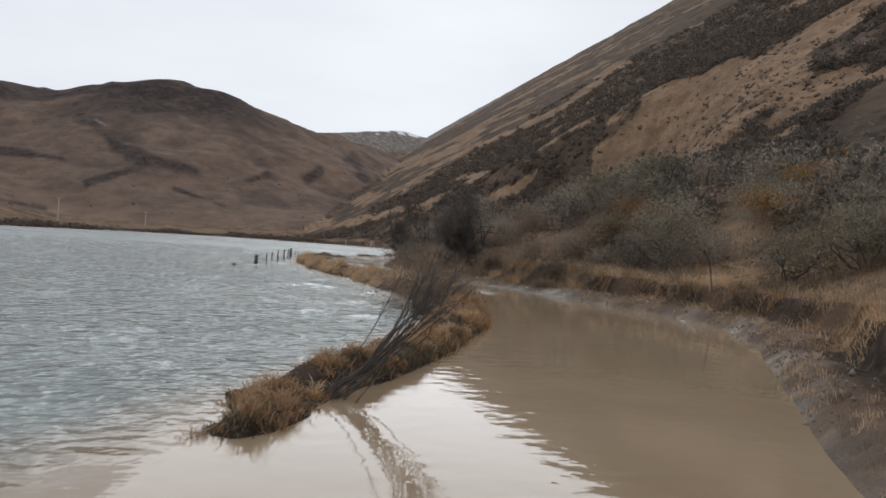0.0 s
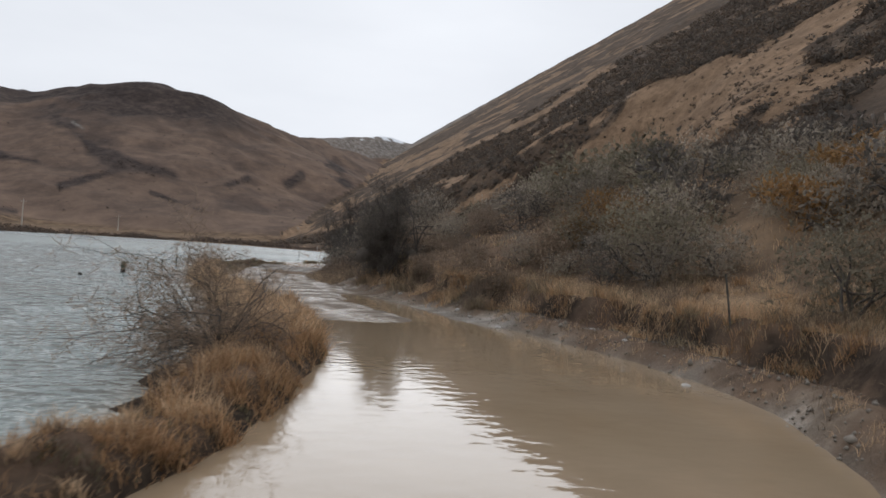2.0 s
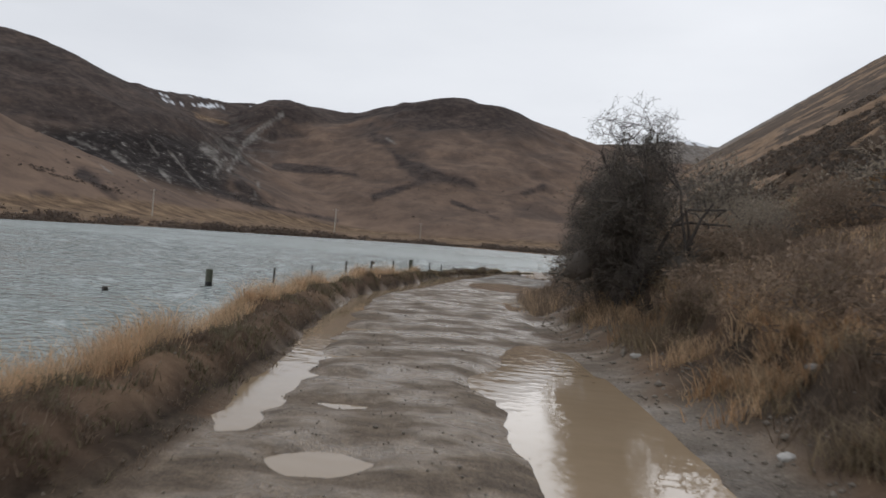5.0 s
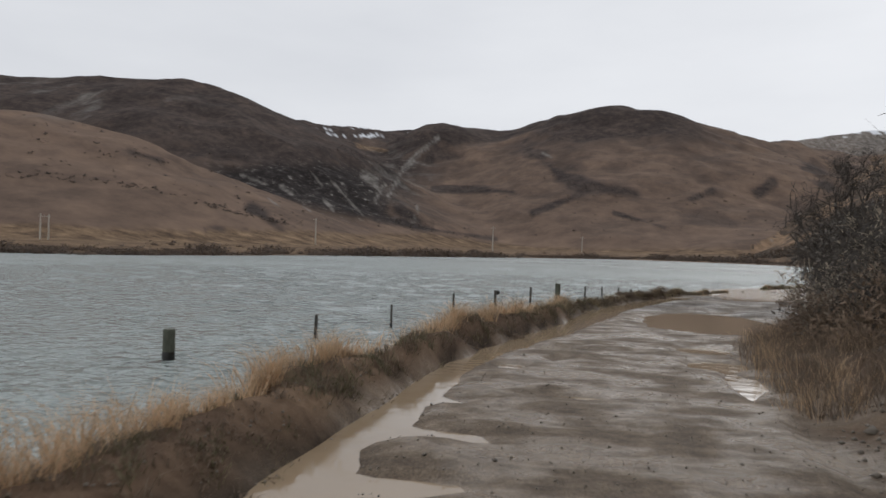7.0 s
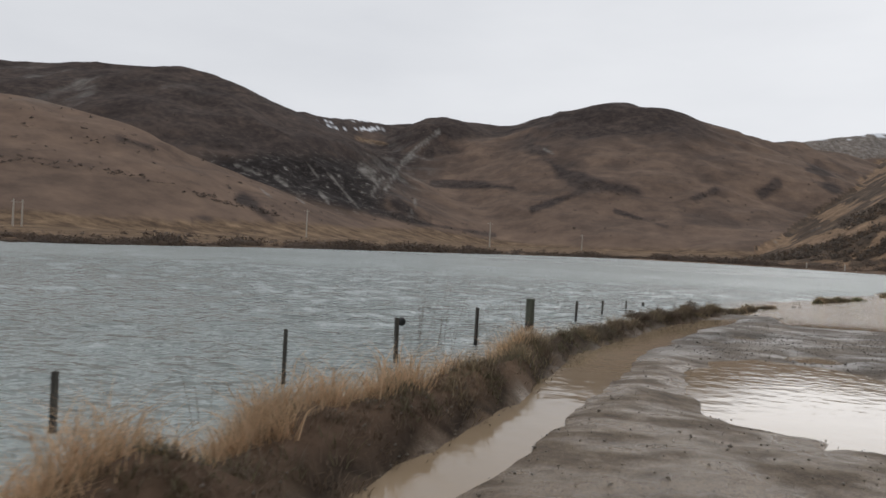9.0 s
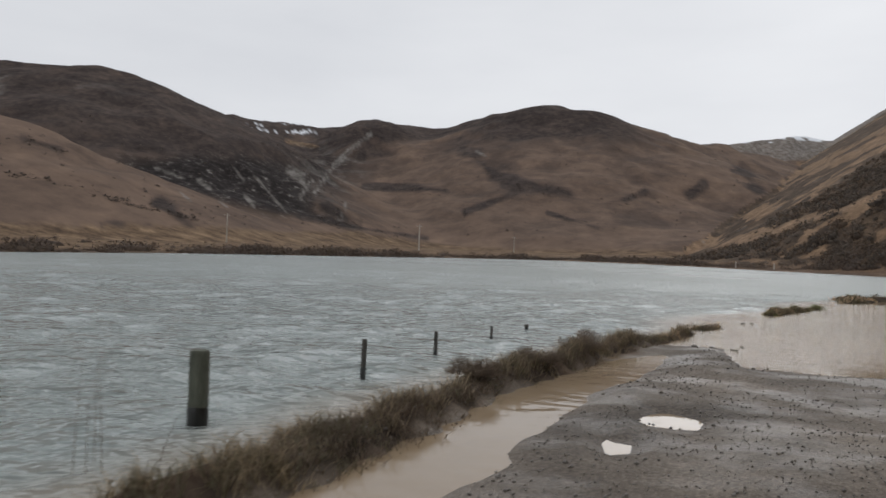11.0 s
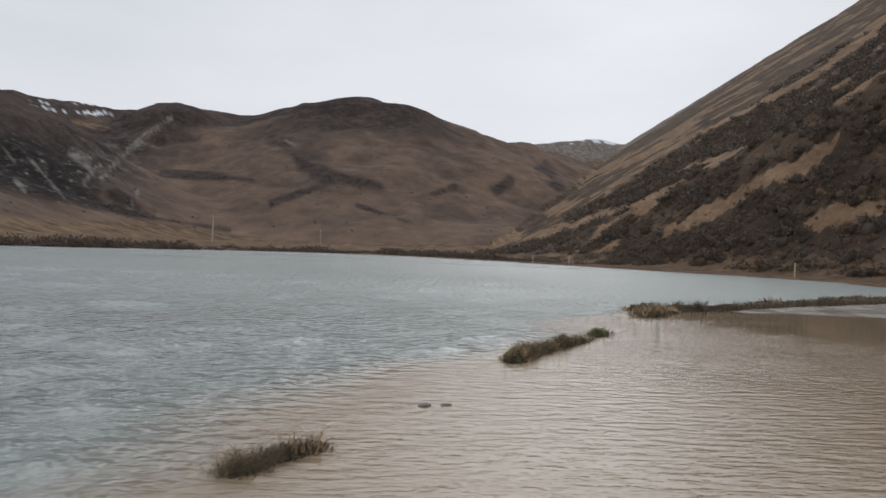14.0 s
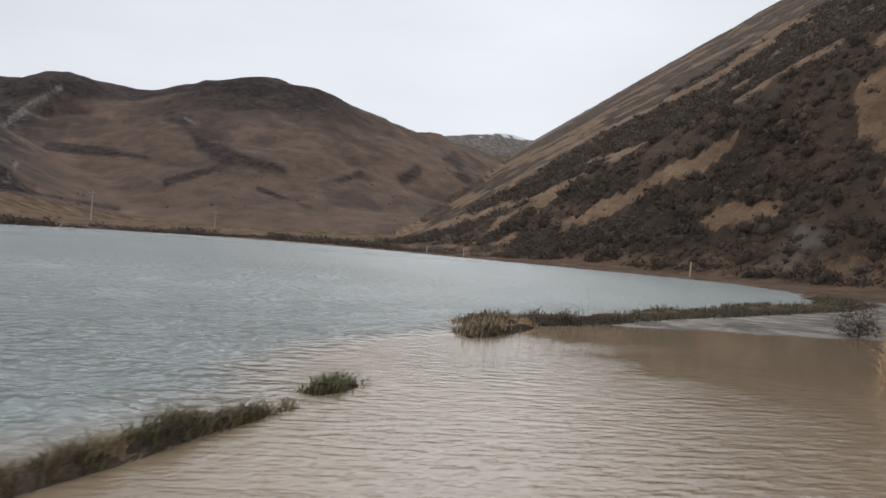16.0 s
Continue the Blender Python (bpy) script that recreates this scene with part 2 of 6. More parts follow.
def land(x, y):
    """Height of the ground, the lake's level being 0."""
    x, y = np.asarray(x, float), np.asarray(y, float)
    l, r = edge(LEFT_EDGE, y), edge(RIGHT_EDGE, y)
    w, hb = edge(BANK_WIDTH, y), edge(BANK_HEIGHT, y)
    road = road_level(x, y)
    # grassy bank between track and lake
    v = (l - x) / (w * (1 + 0.75 * fbm(y * 0.55, y * 0.1, 3, 75)))
    prof = np.where(v < 0.46, np.exp(-(np.abs(v - 0.46) / 0.42) ** 4), np.exp(-(np.abs(v - 0.46) / 0.46) ** 2.2))
    bank = -0.28 + (hb + 0.28) * prof + (0.26 - 0.10 * smooth(50, 62, y)) * fbm(x * 1.1, y * 1.1, 4, 71) * prof * smooth(5.6, 7.5, y) - 0.22 * np.clip(l - x - w, 0, 6)
    bank = road + (bank - road) * smooth(0.0, 0.16, v)
    # verge, cut bank and terrace under the slope
    e = x - r
    step_at = cut_line(y)
    ridge = 0.24 * smooth(0.35, 1.1, e) - 0.10 * smooth(1.2, 1.9, e)
    verge = 0.03 + 0.03 * np.clip(e, 0, 3) + ridge * (1 - smooth(40, 50, y)) + 0.62 * smooth(step_at - 0.20, step_at + 0.20, e + 0.35 * fbm(x * 1.6, y * 1.6, 3, 77)) * (1 - smooth(50, 58, y)) + 0.035 * np.clip(e - 3, 0, 14)
    verge = verge + 0.9 * smooth(0.5, 4.5, e) * smooth(28, 36, y) * (1 - smooth(56, 66, y))
    verge = verge + (0.12 * fbm(x * 0.7, y * 0.7, 4, 79) + 0.06 * fbm(x * 2.7, y * 2.7, 3, 78)) * smooth(0, 1.5, e) + np.minimum(road, 0) * (1 - smooth(0, 0.9, e))
    verge = verge + 0.55 * smooth(0.1, 1.8, e) * smooth(77, 79.5, y) * (1 - smooth(84, 88, y))
    verge = verge + 0.24 * np.clip(e - 4.2, 0, 8) * (1 - smooth(58, 72, y))
    near_right = np.maximum(verge, 0) * smooth(-0.1, 0.4, e) + np.minimum(verge, 0)
    near_right = near_right + hillside(x, y) * smooth(4, 14, e)
    z = np.where(x < l, bank, np.where(x > r, near_right, road))
    # far shore and hills
    dx, dy = x - HUB[0], y - HUB[1]
    far = np.hypot(dx, dy) - np.interp(np.degrees(np.arctan2(dx, dy)), SHORE_FAR[:, 0], SHORE_FAR[:, 1]) + 5 * fbm(x / 25, y / 25, 3, 83)
    flat = np.where(far > 0, 0.02 * np.clip(far, 0, 12) + 0.007 * np.clip(far - 12, 0, 400) + 0.25 * fbm(x / 12, y / 12, 3, 89) * smooth(2, 15, far), 0.06 * np.maximum(far, -20))
    beyond = (far > -14) & (x < l + 2) & (dy > -60) | (y > 238)
    z = np.where(beyond, np.where(x < l, np.maximum(z, flat), np.maximum(np.maximum(hillside(x, y), flat), 0.2)), z)
    if np.any(np.hypot(dx, dy) > 240):
        hills = np.where(np.hypot(dx, dy) > 240, spur_height(x, y), -60)
        hill_z = np.where(hills > -20, 4.0 * np.log1p(np.exp(np.clip(hills / 4.0, -20, 40))) * (hills < 100) + hills * (hills >= 100), 0)
        z = np.where(hills > -20, np.maximum(z, 0) + np.maximum(hill_z - np.maximum(z, 0), 0) * 1.0, z)
    return z

# ---- materials ----


def material(name):
    m = bpy.data.materials.new(name)
    m.use_nodes = True
    return m, m.node_tree.nodes, m.node_tree.links, m.node_tree.nodes["Principled BSDF"]


def n_noise(nodes, links, scale, detail=6.0, rough=0.6, vec=None, stretch=None):
    n = nodes.new("ShaderNodeTexNoise")
    n.inputs["Scale"].default_value, n.inputs["Detail"].default_value, n.inputs["Roughness"].default_value = scale, detail, rough
    geo = nodes.new("ShaderNodeNewGeometry")
    src = geo.outputs["Position"]
    if stretch:
        mp = nodes.new("ShaderNodeMapping")
        mp.inputs["Rotation"].default_value, mp.inputs["Scale"].default_value = stretch
        links.new(src, mp.inputs["Vector"])
        src = mp.outputs["Vector"]
    links.new(src, n.inputs["Vector"])
    return n.outputs["Fac"]


def n_strike(nodes, links, across, along, detail=6.0, rough=0.62):
    """Noise drawn out along the contour lines of the steep slope; sizes in metres."""
    n = nodes.new("ShaderNodeTexNoise")
    n.inputs["Scale"].default_value, n.inputs["Detail"].default_value, n.inputs["Roughness"].default_value = 1.0, detail, rough
    geo, mp = nodes.new("ShaderNodeNewGeometry"), nodes.new("ShaderNodeMapping")
    mp.vector_type = "TEXTURE"
    mp.inputs["Rotation"].default_value, mp.inputs["Scale"].default_value = (0, 0, -STRIKE), (across, along, across)
    links.new(geo.outputs["Position"], mp.inputs["Vector"])
    links.new(mp.outputs["Vector"], n.inputs["Vector"])
    return n.outputs["Fac"]


def n_ramp(nodes, links, fac, stops):
    r = nodes.new("ShaderNodeValToRGB")
    while len(r.color_ramp.elements) < len(stops):
        r.color_ramp.elements.new(0.5)
    for el, (p, c) in zip(r.color_ramp.elements, stops):
        el.position, el.color = p, (*c, 1) if len(c) == 3 else c
    links.new(fac, r.inputs["Fac"])
    return r.outputs["Color"]


def n_mix(nodes, links, fac, a, b, blend="MIX"):
    m = nodes.new("ShaderNodeMix")
    m.data_type, m.blend_type = "RGBA", blend
    for sock, val in ((m.inputs["Factor"], fac), (m.inputs[6], a), (m.inputs[7], b)):
        if hasattr(val, "links"):
            links.new(val, sock)
        elif isinstance(val, tuple):
            sock.default_value = (*val, 1)
        else:
            sock.default_value = val
    return m.outputs[2]


def n_math(nodes, links, op, a, b=None, clamp=False):
    m = nodes.new("ShaderNodeMath")
    m.operation, m.use_clamp = op, clamp
    for sock, val in zip(m.inputs, (a, b)):
        if val is None:
            continue
        if hasattr(val, "links"):
            links.new(val, sock)
        else:
            sock.default_value = val
    return m.outputs[0]


def n_bump(nodes, links, bsdf, height, strength, distance):
    b = nodes.new("ShaderNodeBump")
    b.inputs["Strength"].default_value, b.inputs["Distance"].default_value = strength, distance
    links.new(height, b.inputs["Height"])
    links.new(b.outputs["Normal"], bsdf.inputs["Normal"])


def n_attr(nodes, name):
    a = nodes.new("ShaderNodeAttribute")
    a.attribute_name = name
    return a.outputs["Fac"]


def ground_material():
    m, n, l, p = material("tussock_ground")
    coarse = n_noise(n, l, 0.035, 8, 0.62)
    mid = n_noise(n, l, 0.45, 8, 0.65)
    fine = n_noise(n, l, 7.0, 6, 0.7)
    grass = n_ramp(n, l, n_mix(n, l, 0.5, coarse, mid), [(0.32, (0.075, 0.053, 0.041)), (0.46, (0.135, 0.092, 0.066)), (0.56, (0.215, 0.146, 0.098)), (0.70, (0.31, 0.215, 0.140))])
    grass = n_mix(n, l, 0.75, grass, n_ramp(n, l, fine, [(0.3, (0.45, 0.42, 0.40)), (0.62, (1, 1, 1))]), "MULTIPLY")
    scrub = n_ramp(n, l, n_mix(n, l, 0.45, n_strike(n, l, 9.0, 34.0, 9, 0.75), n_mix(n, l, 0.40, n_noise(n, l, 0.30, 8, 0.72), n_noise(n, l, 1.6, 6, 0.72))), [(0.37, (0.030, 0.025, 0.022)), (0.46, (0.068, 0.050, 0.038)), (0.54, (0.120, 0.085, 0.060)), (0.63, (0.22, 0.153, 0.102))])
    rock = n_ramp(n, l, n_noise(n, l, 0.16, 9, 0.75), [(0.46, (0.026, 0.022, 0.021)), (0.55, (0.046, 0.039, 0.037)), (0.61, (0.11, 0.10, 0.092)), (0.68, (0.34, 0.315, 0.29))])
    film = n_noise(n, l, 0.85, 8, 0.68, stretch=((0, 0, 0), (1.0, 1.5, 1)))
    mud = n_ramp(n, l, n_mix(n, l, 0.35, film, n_noise(n, l, 4.5, 7, 0.7)), [(0.36, (0.078, 0.056, 0.038)), (0.46, (0.15, 0.112, 0.078)), (0.55, (0.24, 0.184, 0.131)), (0.68, (0.35, 0.277, 0.204))])
    mud = n_mix(n, l, 0.6, mud, n_ramp(n, l, n_noise(n, l, 42.0, 4, 0.65), [(0.36, (0.40, 0.38, 0.36)), (0.64, (1.35, 1.32, 1.28))]), "MULTIPLY")
    soil_shade = n_ramp(n, l, n_noise(n, l, 5.0, 8, 0.7), [(0.3, (0.020, 0.015, 0.012)), (0.5, (0.045, 0.034, 0.026)), (0.7, (0.105, 0.078, 0.056))])
    snow = n_ramp(n, l, coarse, [(0.3, (0.72, 0.74, 0.78)), (0.7, (0.82, 0.84, 0.86))])
    tan = n_ramp(n, l, n_mix(n, l, 0.45, n_strike(n, l, 5.0, 14.0, 8), fine), [(0.32, (0.130, 0.087, 0.057)), (0.46, (0.222, 0.150, 0.098)), (0.58, (0.32, 0.219, 0.144)), (0.76, (0.44, 0.314, 0.212))])
    tan = n_mix(n, l, 0.8, tan, n_ramp(n, l, n_mix(n, l, 0.5, n_noise(n, l, 0.25, 7, 0.7), n_noise(n, l, 1.1, 6, 0.7)), [(0.38, (0.55, 0.52, 0.50)), (0.60, (1.15, 1.13, 1.10))]), "MULTIPLY")
    slope = n_attr(n, "slope")
    ragged = n_math(n, l, "ADD", n_attr(n, "scrub"), n_math(n, l, "MULTIPLY", n_math(n, l, "SUBTRACT", n_mix(n, l, 0.5, n_noise(n, l, 0.33, 6, 0.7), n_noise(n, l, 1.3, 5, 0.7)), 0.5), 2.2))
    scrub_at = n_ramp(n, l, ragged, [(0.36, (0, 0, 0)), (0.60, (1, 1, 1))])
    drift = n_math(n, l, "ADD", n_attr(n, "scrub"), n_math(n, l, "MULTIPLY", n_math(n, l, "SUBTRACT", n_noise(n, l, 0.06, 9, 0.72), 0.5), 1.1))
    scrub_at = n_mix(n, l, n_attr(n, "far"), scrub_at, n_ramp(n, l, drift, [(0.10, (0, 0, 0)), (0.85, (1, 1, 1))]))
    far_grass = n_ramp(n, l, n_mix(n, l, 0.5, n_noise(n, l, 0.012, 8, 0.6), n_noise(n, l, 0.07, 8, 0.68)), [(0.34, (0.098, 0.073, 0.059)), (0.45, (0.148, 0.106, 0.083)), (0.55, (0.198, 0.139, 0.105)), (0.68, (0.275, 0.192, 0.138))])
    c = n_mix(n, l, n_attr(n, "far"), grass, far_grass)
    c = n_mix(n, l, slope, c, tan)
    # also the colour of the shading painted on the far hills
    far_scrub_shade = n_ramp(n, l, n_mix(n, l, 0.5, n_noise(n, l, 0.03, 8, 0.65), n_noise(n, l, 0.16, 6, 0.7)), [(0.36, (0.036, 0.029, 0.027)), (0.48, (0.066, 0.052, 0.047)), (0.58, (0.100, 0.077, 0.066)), (0.70, (0.16, 0.118, 0.094))])
    c = n_mix(n, l, scrub_at, c, n_mix(n, l, n_attr(n, "far"), scrub, far_scrub_shade))
    straw = n_ramp(n, l, n_noise(n, l, 0.14, 9, 0.74, stretch=((0, 0, 0), (0.7, 1.3, 1))), [(0.36, (0.080, 0.056, 0.041)), (0.5, (0.175, 0.120, 0.078)), (0.66, (0.33, 0.230, 0.145))])
    c = n_mix(n, l, n_attr(n, "flats"), c, straw)
    c = n_mix(n, l, n_attr(n, "rock"), c, rock)
    scree_haze = n_ramp(n, l, n_noise(n, l, 0.07, 9, 0.72, stretch=((0, 0, 0), (2.2, 0.6, 1))), [(0.36, (0.100, 0.090, 0.080)), (0.48, (0.20, 0.184, 0.166)), (0.64, (0.37, 0.345, 0.315))])
    c = n_mix(n, l, n_attr(n, "scree_haze"), c, scree_haze)
    c = n_mix(n, l, n_attr(n, "soil_shade"), c, soil_shade)
    c = n_mix(n, l, n_attr(n, "mud"), c, mud)
    c = n_mix(n, l, n_attr(n, "snow"), c, snow)
    shingle = n_attr(n, "shingle")
    pebbles = n_ramp(n, l, n_mix(n, l, 0.5, n_noise(n, l, 30.0, 4, 0.7), mid), [(0.36, (0.042, 0.034, 0.027)), (0.5, (0.140, 0.114, 0.090)), (0.64, (0.30, 0.250, 0.200))])
    c = n_mix(n, l, shingle, c, pebbles)
    l.new(c, p.inputs["Base Color"])
    wet = n_math(n, l, "MULTIPLY", n_math(n, l, "SUBTRACT", n_attr(n, "mud"), n_math(n, l, "MULTIPLY", shingle, 0.2), True), n_ramp(n, l, n_noise(n, l, 0.85, 3.5, 0.55, stretch=((0, 0, 0), (1.0, 1.5, 1))), [(0.44, (0.2, 0.2, 0.2)), (0.60, (1, 1, 1))]))
    rough = n_math(n, l, "SUBTRACT", 0.92, n_math(n, l, "MULTIPLY", wet, 0.70))
    l.new(rough, p.inputs["Roughness"])
    l.new(n_math(n, l, "ADD", 0.04, n_math(n, l, "MULTIPLY", n_attr(n, "mud"), 0.26)), p.inputs["Specular IOR Level"])
    n_bump(n, l, p, n_mix(n, l, 0.5, n_noise(n, l, 26.0, 6, 0.7), fine), 0.7, 0.05)
    return m


def water_material():
    m, n, l, p = material("lake_water")
    mud = n_attr(n, "silt")
    lake = n_ramp(n, l, n_noise(n, l, 0.03, 4, 0.5), [(0.3, (0.312, 0.352, 0.336)), (0.7, (0.358, 0.398, 0.382))])
    silt = n_ramp(n, l, n_noise(n, l, 0.35, 5, 0.6), [(0.3, (0.285, 0.208, 0.132)), (0.7, (0.345, 0.260, 0.175))])
    l.new(n_mix(n, l, mud, lake, silt), p.inputs["Base Color"])
    l.new(n_math(n, l, "ADD", n_math(n, l, "MULTIPLY", n_attr(n, "ripple"), 0.8), n_math(n, l, "ADD", 0.03, n_math(n, l, "ADD", n_math(n, l, "MULTIPLY", n_attr(n, "calm"), 0.06), n_math(n, l, "MULTIPLY", n_attr(n, "far_off"), 0.13)))), p.inputs["Roughness"])
    p.inputs["IOR"].default_value = 1.333
    calm = n_attr(n, "calm")
    rot = (0, 0, radians(-24))
    big = n_noise(n, l, 1.0, 1, 0.5, stretch=(rot, (1.5, 2.1, 1)))
    big = n_math(n, l, "SUBTRACT", 0.75, n_math(n, l, "MULTIPLY", n_math(n, l, "ABSOLUTE", n_math(n, l, "SUBTRACT", big, 0.5)), 1.7))
    small = n_noise(n, l, 1.0, 2, 0.5, stretch=((0, 0, radians(20)), (3.4, 4.4, 1)))
    gust = n_ramp(n, l, n_noise(n, l, 0.05, 4, 0.6), [(0.35, (0.55, 0.55, 0.55)), (0.65, (1, 1, 1))])
    fine = n_noise(n, l, 1.0, 3, 0.6, stretch=((0, 0, radians(12)), (2.8, 7.5, 1)))
    open_h = n_math(n, l, "ADD", n_math(n, l, "MULTIPLY", big, 0.38), n_math(n, l, "MULTIPLY", small, 0.62))
    open_h = n_math(n, l, "MULTIPLY", n_math(n, l, "SUBTRACT", open_h, 0.5), n_math(n, l, "MULTIPLY", gust, calm))
    flood_h = n_math(n, l, "MULTIPLY", n_math(n, l, "SUBTRACT", fine, 0.5), n_math(n, l, "MULTIPLY", gust, n_attr(n, "ripple")))
    h = n_math(n, l, "ADD", open_h, n_math(n, l, "MULTIPLY", flood_h, 0.65))
    n_bump(n, l, p, h, 1.0, 0.54)
    return m


def leaf_material(name, dark, mid, light, rough=0.8, by_object=0.75):
    m, n, l, p = material(name)
    geo = n.new("ShaderNodeNewGeometry")
    info = n.new("ShaderNodeObjectInfo")
    isl = n_ramp(n, l, geo.outputs["Random Per Island"], [(0.0, dark), (0.55, mid), (1.0, light)])
    obj = n_ramp(n, l, info.outputs["Random"], [(0.0, (0.62, 0.60, 0.58)), (1.0, (1.25, 1.2, 1.12))])
    c = n_mix(n, l, by_object, isl, n_mix(n, l, 1.0, isl, obj, "MULTIPLY"))
    patch = n_ramp(n, l, n_noise(n, l, 0.7, 4, 0.6), [(0.3, (0.7, 0.7, 0.7)), (0.7, (1.15, 1.12, 1.08))])
    l.new(n_mix(n, l, 0.7, c, patch, "MULTIPLY"), p.inputs["Base Color"])
    p.inputs["Roughness"].default_value = rough
    p.inputs["Specular IOR Level"].default_value = 0.2
    # thin leaves and blades let about as much light through as they throw back
    thin, both = n.new("ShaderNodeBsdfTranslucent"), n.new("ShaderNodeMixShader")
    l.new(p.inputs["Base Color"].links[0].from_socket, thin.inputs["Color"])
    both.inputs[0].default_value = 0.45
    l.new(p.outputs["BSDF"], both.inputs[1])
    l.new(thin.outputs["BSDF"], both.inputs[2])
    l.new(both.outputs[0], n["Material Output"].inputs["Surface"])
    return m


def bark_material(name, dark, light, scale=18.0):
    m, n, l, p = material(name)
    g = n_noise(n, l, scale, 8, 0.7, stretch=((0, 0, 0), (1, 1, 0.18)))
    l.new(n_ramp(n, l, g, [(0.3, dark), (0.7, light)]), p.inputs["Base Color"])
    p.inputs["Roughness"].default_value = 0.88
    n_bump(n, l, p, g, 0.8, 0.02)
    return m


GROUND = ground_material()
WATER = water_material()
BARK = bark_material("grey_bark", (0.045, 0.037, 0.031), (0.14, 0.12, 0.105))
POST_WOOD = bark_material("weathered_post_wood", (0.030, 0.028, 0.024), (0.115, 0.105, 0.088), 30)
POST_GREEN = bark_material("mossy_post_wood", (0.045, 0.050, 0.036), (0.15, 0.155, 0.115), 30)
POLE_WOOD = bark_material("pale_pole_wood", (0.46, 0.43, 0.38), (0.62, 0.58, 0.52), 4)
TWIG_GREY = leaf_material("grey_twigs", (0.262, 0.231, 0.193), (0.360, 0.318, 0.266), (0.460, 0.407, 0.340))
TWIG_OLIVE = leaf_material("olive_twigs", (0.195, 0.176, 0.132), (0.266, 0.240, 0.181), (0.340, 0.307, 0.233))
TWIG_BROWN = leaf_material("brown_twigs", (0.236, 0.182, 0.140), (0.320, 0.247, 0.190), (0.405, 0.313, 0.241))
TWIG_DARK = leaf_material("dark_twigs", (0.098, 0.089, 0.081), (0.158, 0.143, 0.130), (0.232, 0.210, 0.191))
TWIG_RUST = leaf_material("rusty_twigs", (0.222, 0.134, 0.060), (0.300, 0.180, 0.080), (0.378, 0.226, 0.100))
GRASS_STRAW = leaf_material("straw_grass", (0.546, 0.394, 0.254), (0.700, 0.505, 0.325), (0.854, 0.616, 0.397), by_object=0.0)
GRASS_RUST = leaf_material("rusty_grass", (0.340, 0.205, 0.110), (0.510, 0.318, 0.172), (0.680, 0.440, 0.250), by_object=0.0)
GRASS_DULL = leaf_material("dull_tussock_grass", (0.215, 0.170, 0.110), (0.330, 0.262, 0.172), (0.470, 0.372, 0.245), by_object=0.0)
GRASS_MOSS = leaf_material("mossy_grass", (0.150, 0.150, 0.070), (0.225, 0.225, 0.110), (0.310, 0.305, 0.155), by_object=0.0)
GRASS_BROWN = leaf_material("brown_grass", (0.162, 0.124, 0.092), (0.225, 0.172, 0.128), (0.288, 0.220, 0.164), by_object=0.0)
GRASS_GREEN = leaf_material("dull_green_grass", (0.144, 0.127, 0.081), (0.200, 0.176, 0.112), (0.256, 0.225, 0.143), by_object=0.0)


# ---- mesh helpers ----


def raw_mesh(name, verts, faces, mat, smooth_faces=False, attrs=None, normals=None):
    me = bpy.data.meshes.new(name)
    verts, faces = np.asarray(verts, np.float32), np.asarray(faces, np.int32)
    if normals is not None:
        face_n = np.cross(verts[faces[:, 1]] - verts[faces[:, 0]], verts[faces[:, 2]] - verts[faces[:, 0]])
        away = np.einsum("ij,ij->i", face_n, np.asarray(normals)[faces[:, 0]]) < 0
        faces = np.where(away[:, None], faces[:, ::-1], faces).astype(np.int32)
    k = faces.shape[1]
    me.vertices.add(len(verts))
    me.vertices.foreach_set("co", verts.ravel())
    me.loops.add(faces.size)
    me.loops.foreach_set("vertex_index", faces.ravel())
    me.polygons.add(len(faces))
    me.polygons.foreach_set("loop_start", np.arange(0, faces.size, k, dtype=np.int32))
    me.polygons.foreach_set("loop_total", np.full(len(faces), k, np.int32))
    me.update(calc_edges=True)
    if smooth_faces:
        me.polygons.foreach_set("use_smooth", np.ones(len(faces), bool))
    for key, val in (attrs or {}).items():
        at = me.attributes.new(key, "FLOAT", "POINT")
        at.data.foreach_set("value", np.asarray(val, np.float32).ravel())
    me.materials.append(mat)
    me.validate()
    if normals is not None:
        me.polygons.foreach_set("use_smooth", np.ones(len(faces), bool))
        me.normals_split_custom_set_from_vertices(np.asarray(normals, np.float32).tolist())
    return me


def grid_faces(nu, nv):
    i = np.arange(nu * nv).reshape(nu, nv)
    return np.stack([i[:-1, :-1].ravel(), i[1:, :-1].ravel(), i[1:, 1:].ravel(), i[:-1, 1:].ravel()], 1)


def part(name, bm, mat, parent=None, label=""):
    me = bpy.data.meshes.new(name)
    bm.to_mesh(me)
    bm.free()
    me.materials.append(mat)
    ob = new(name, me)
    ob.parent = parent
    return tagged(ob, label)


def mesh_part(name, me, parent=None, label=""):
    ob = new(name, me)
    ob.parent = parent
    return tagged(ob, label)


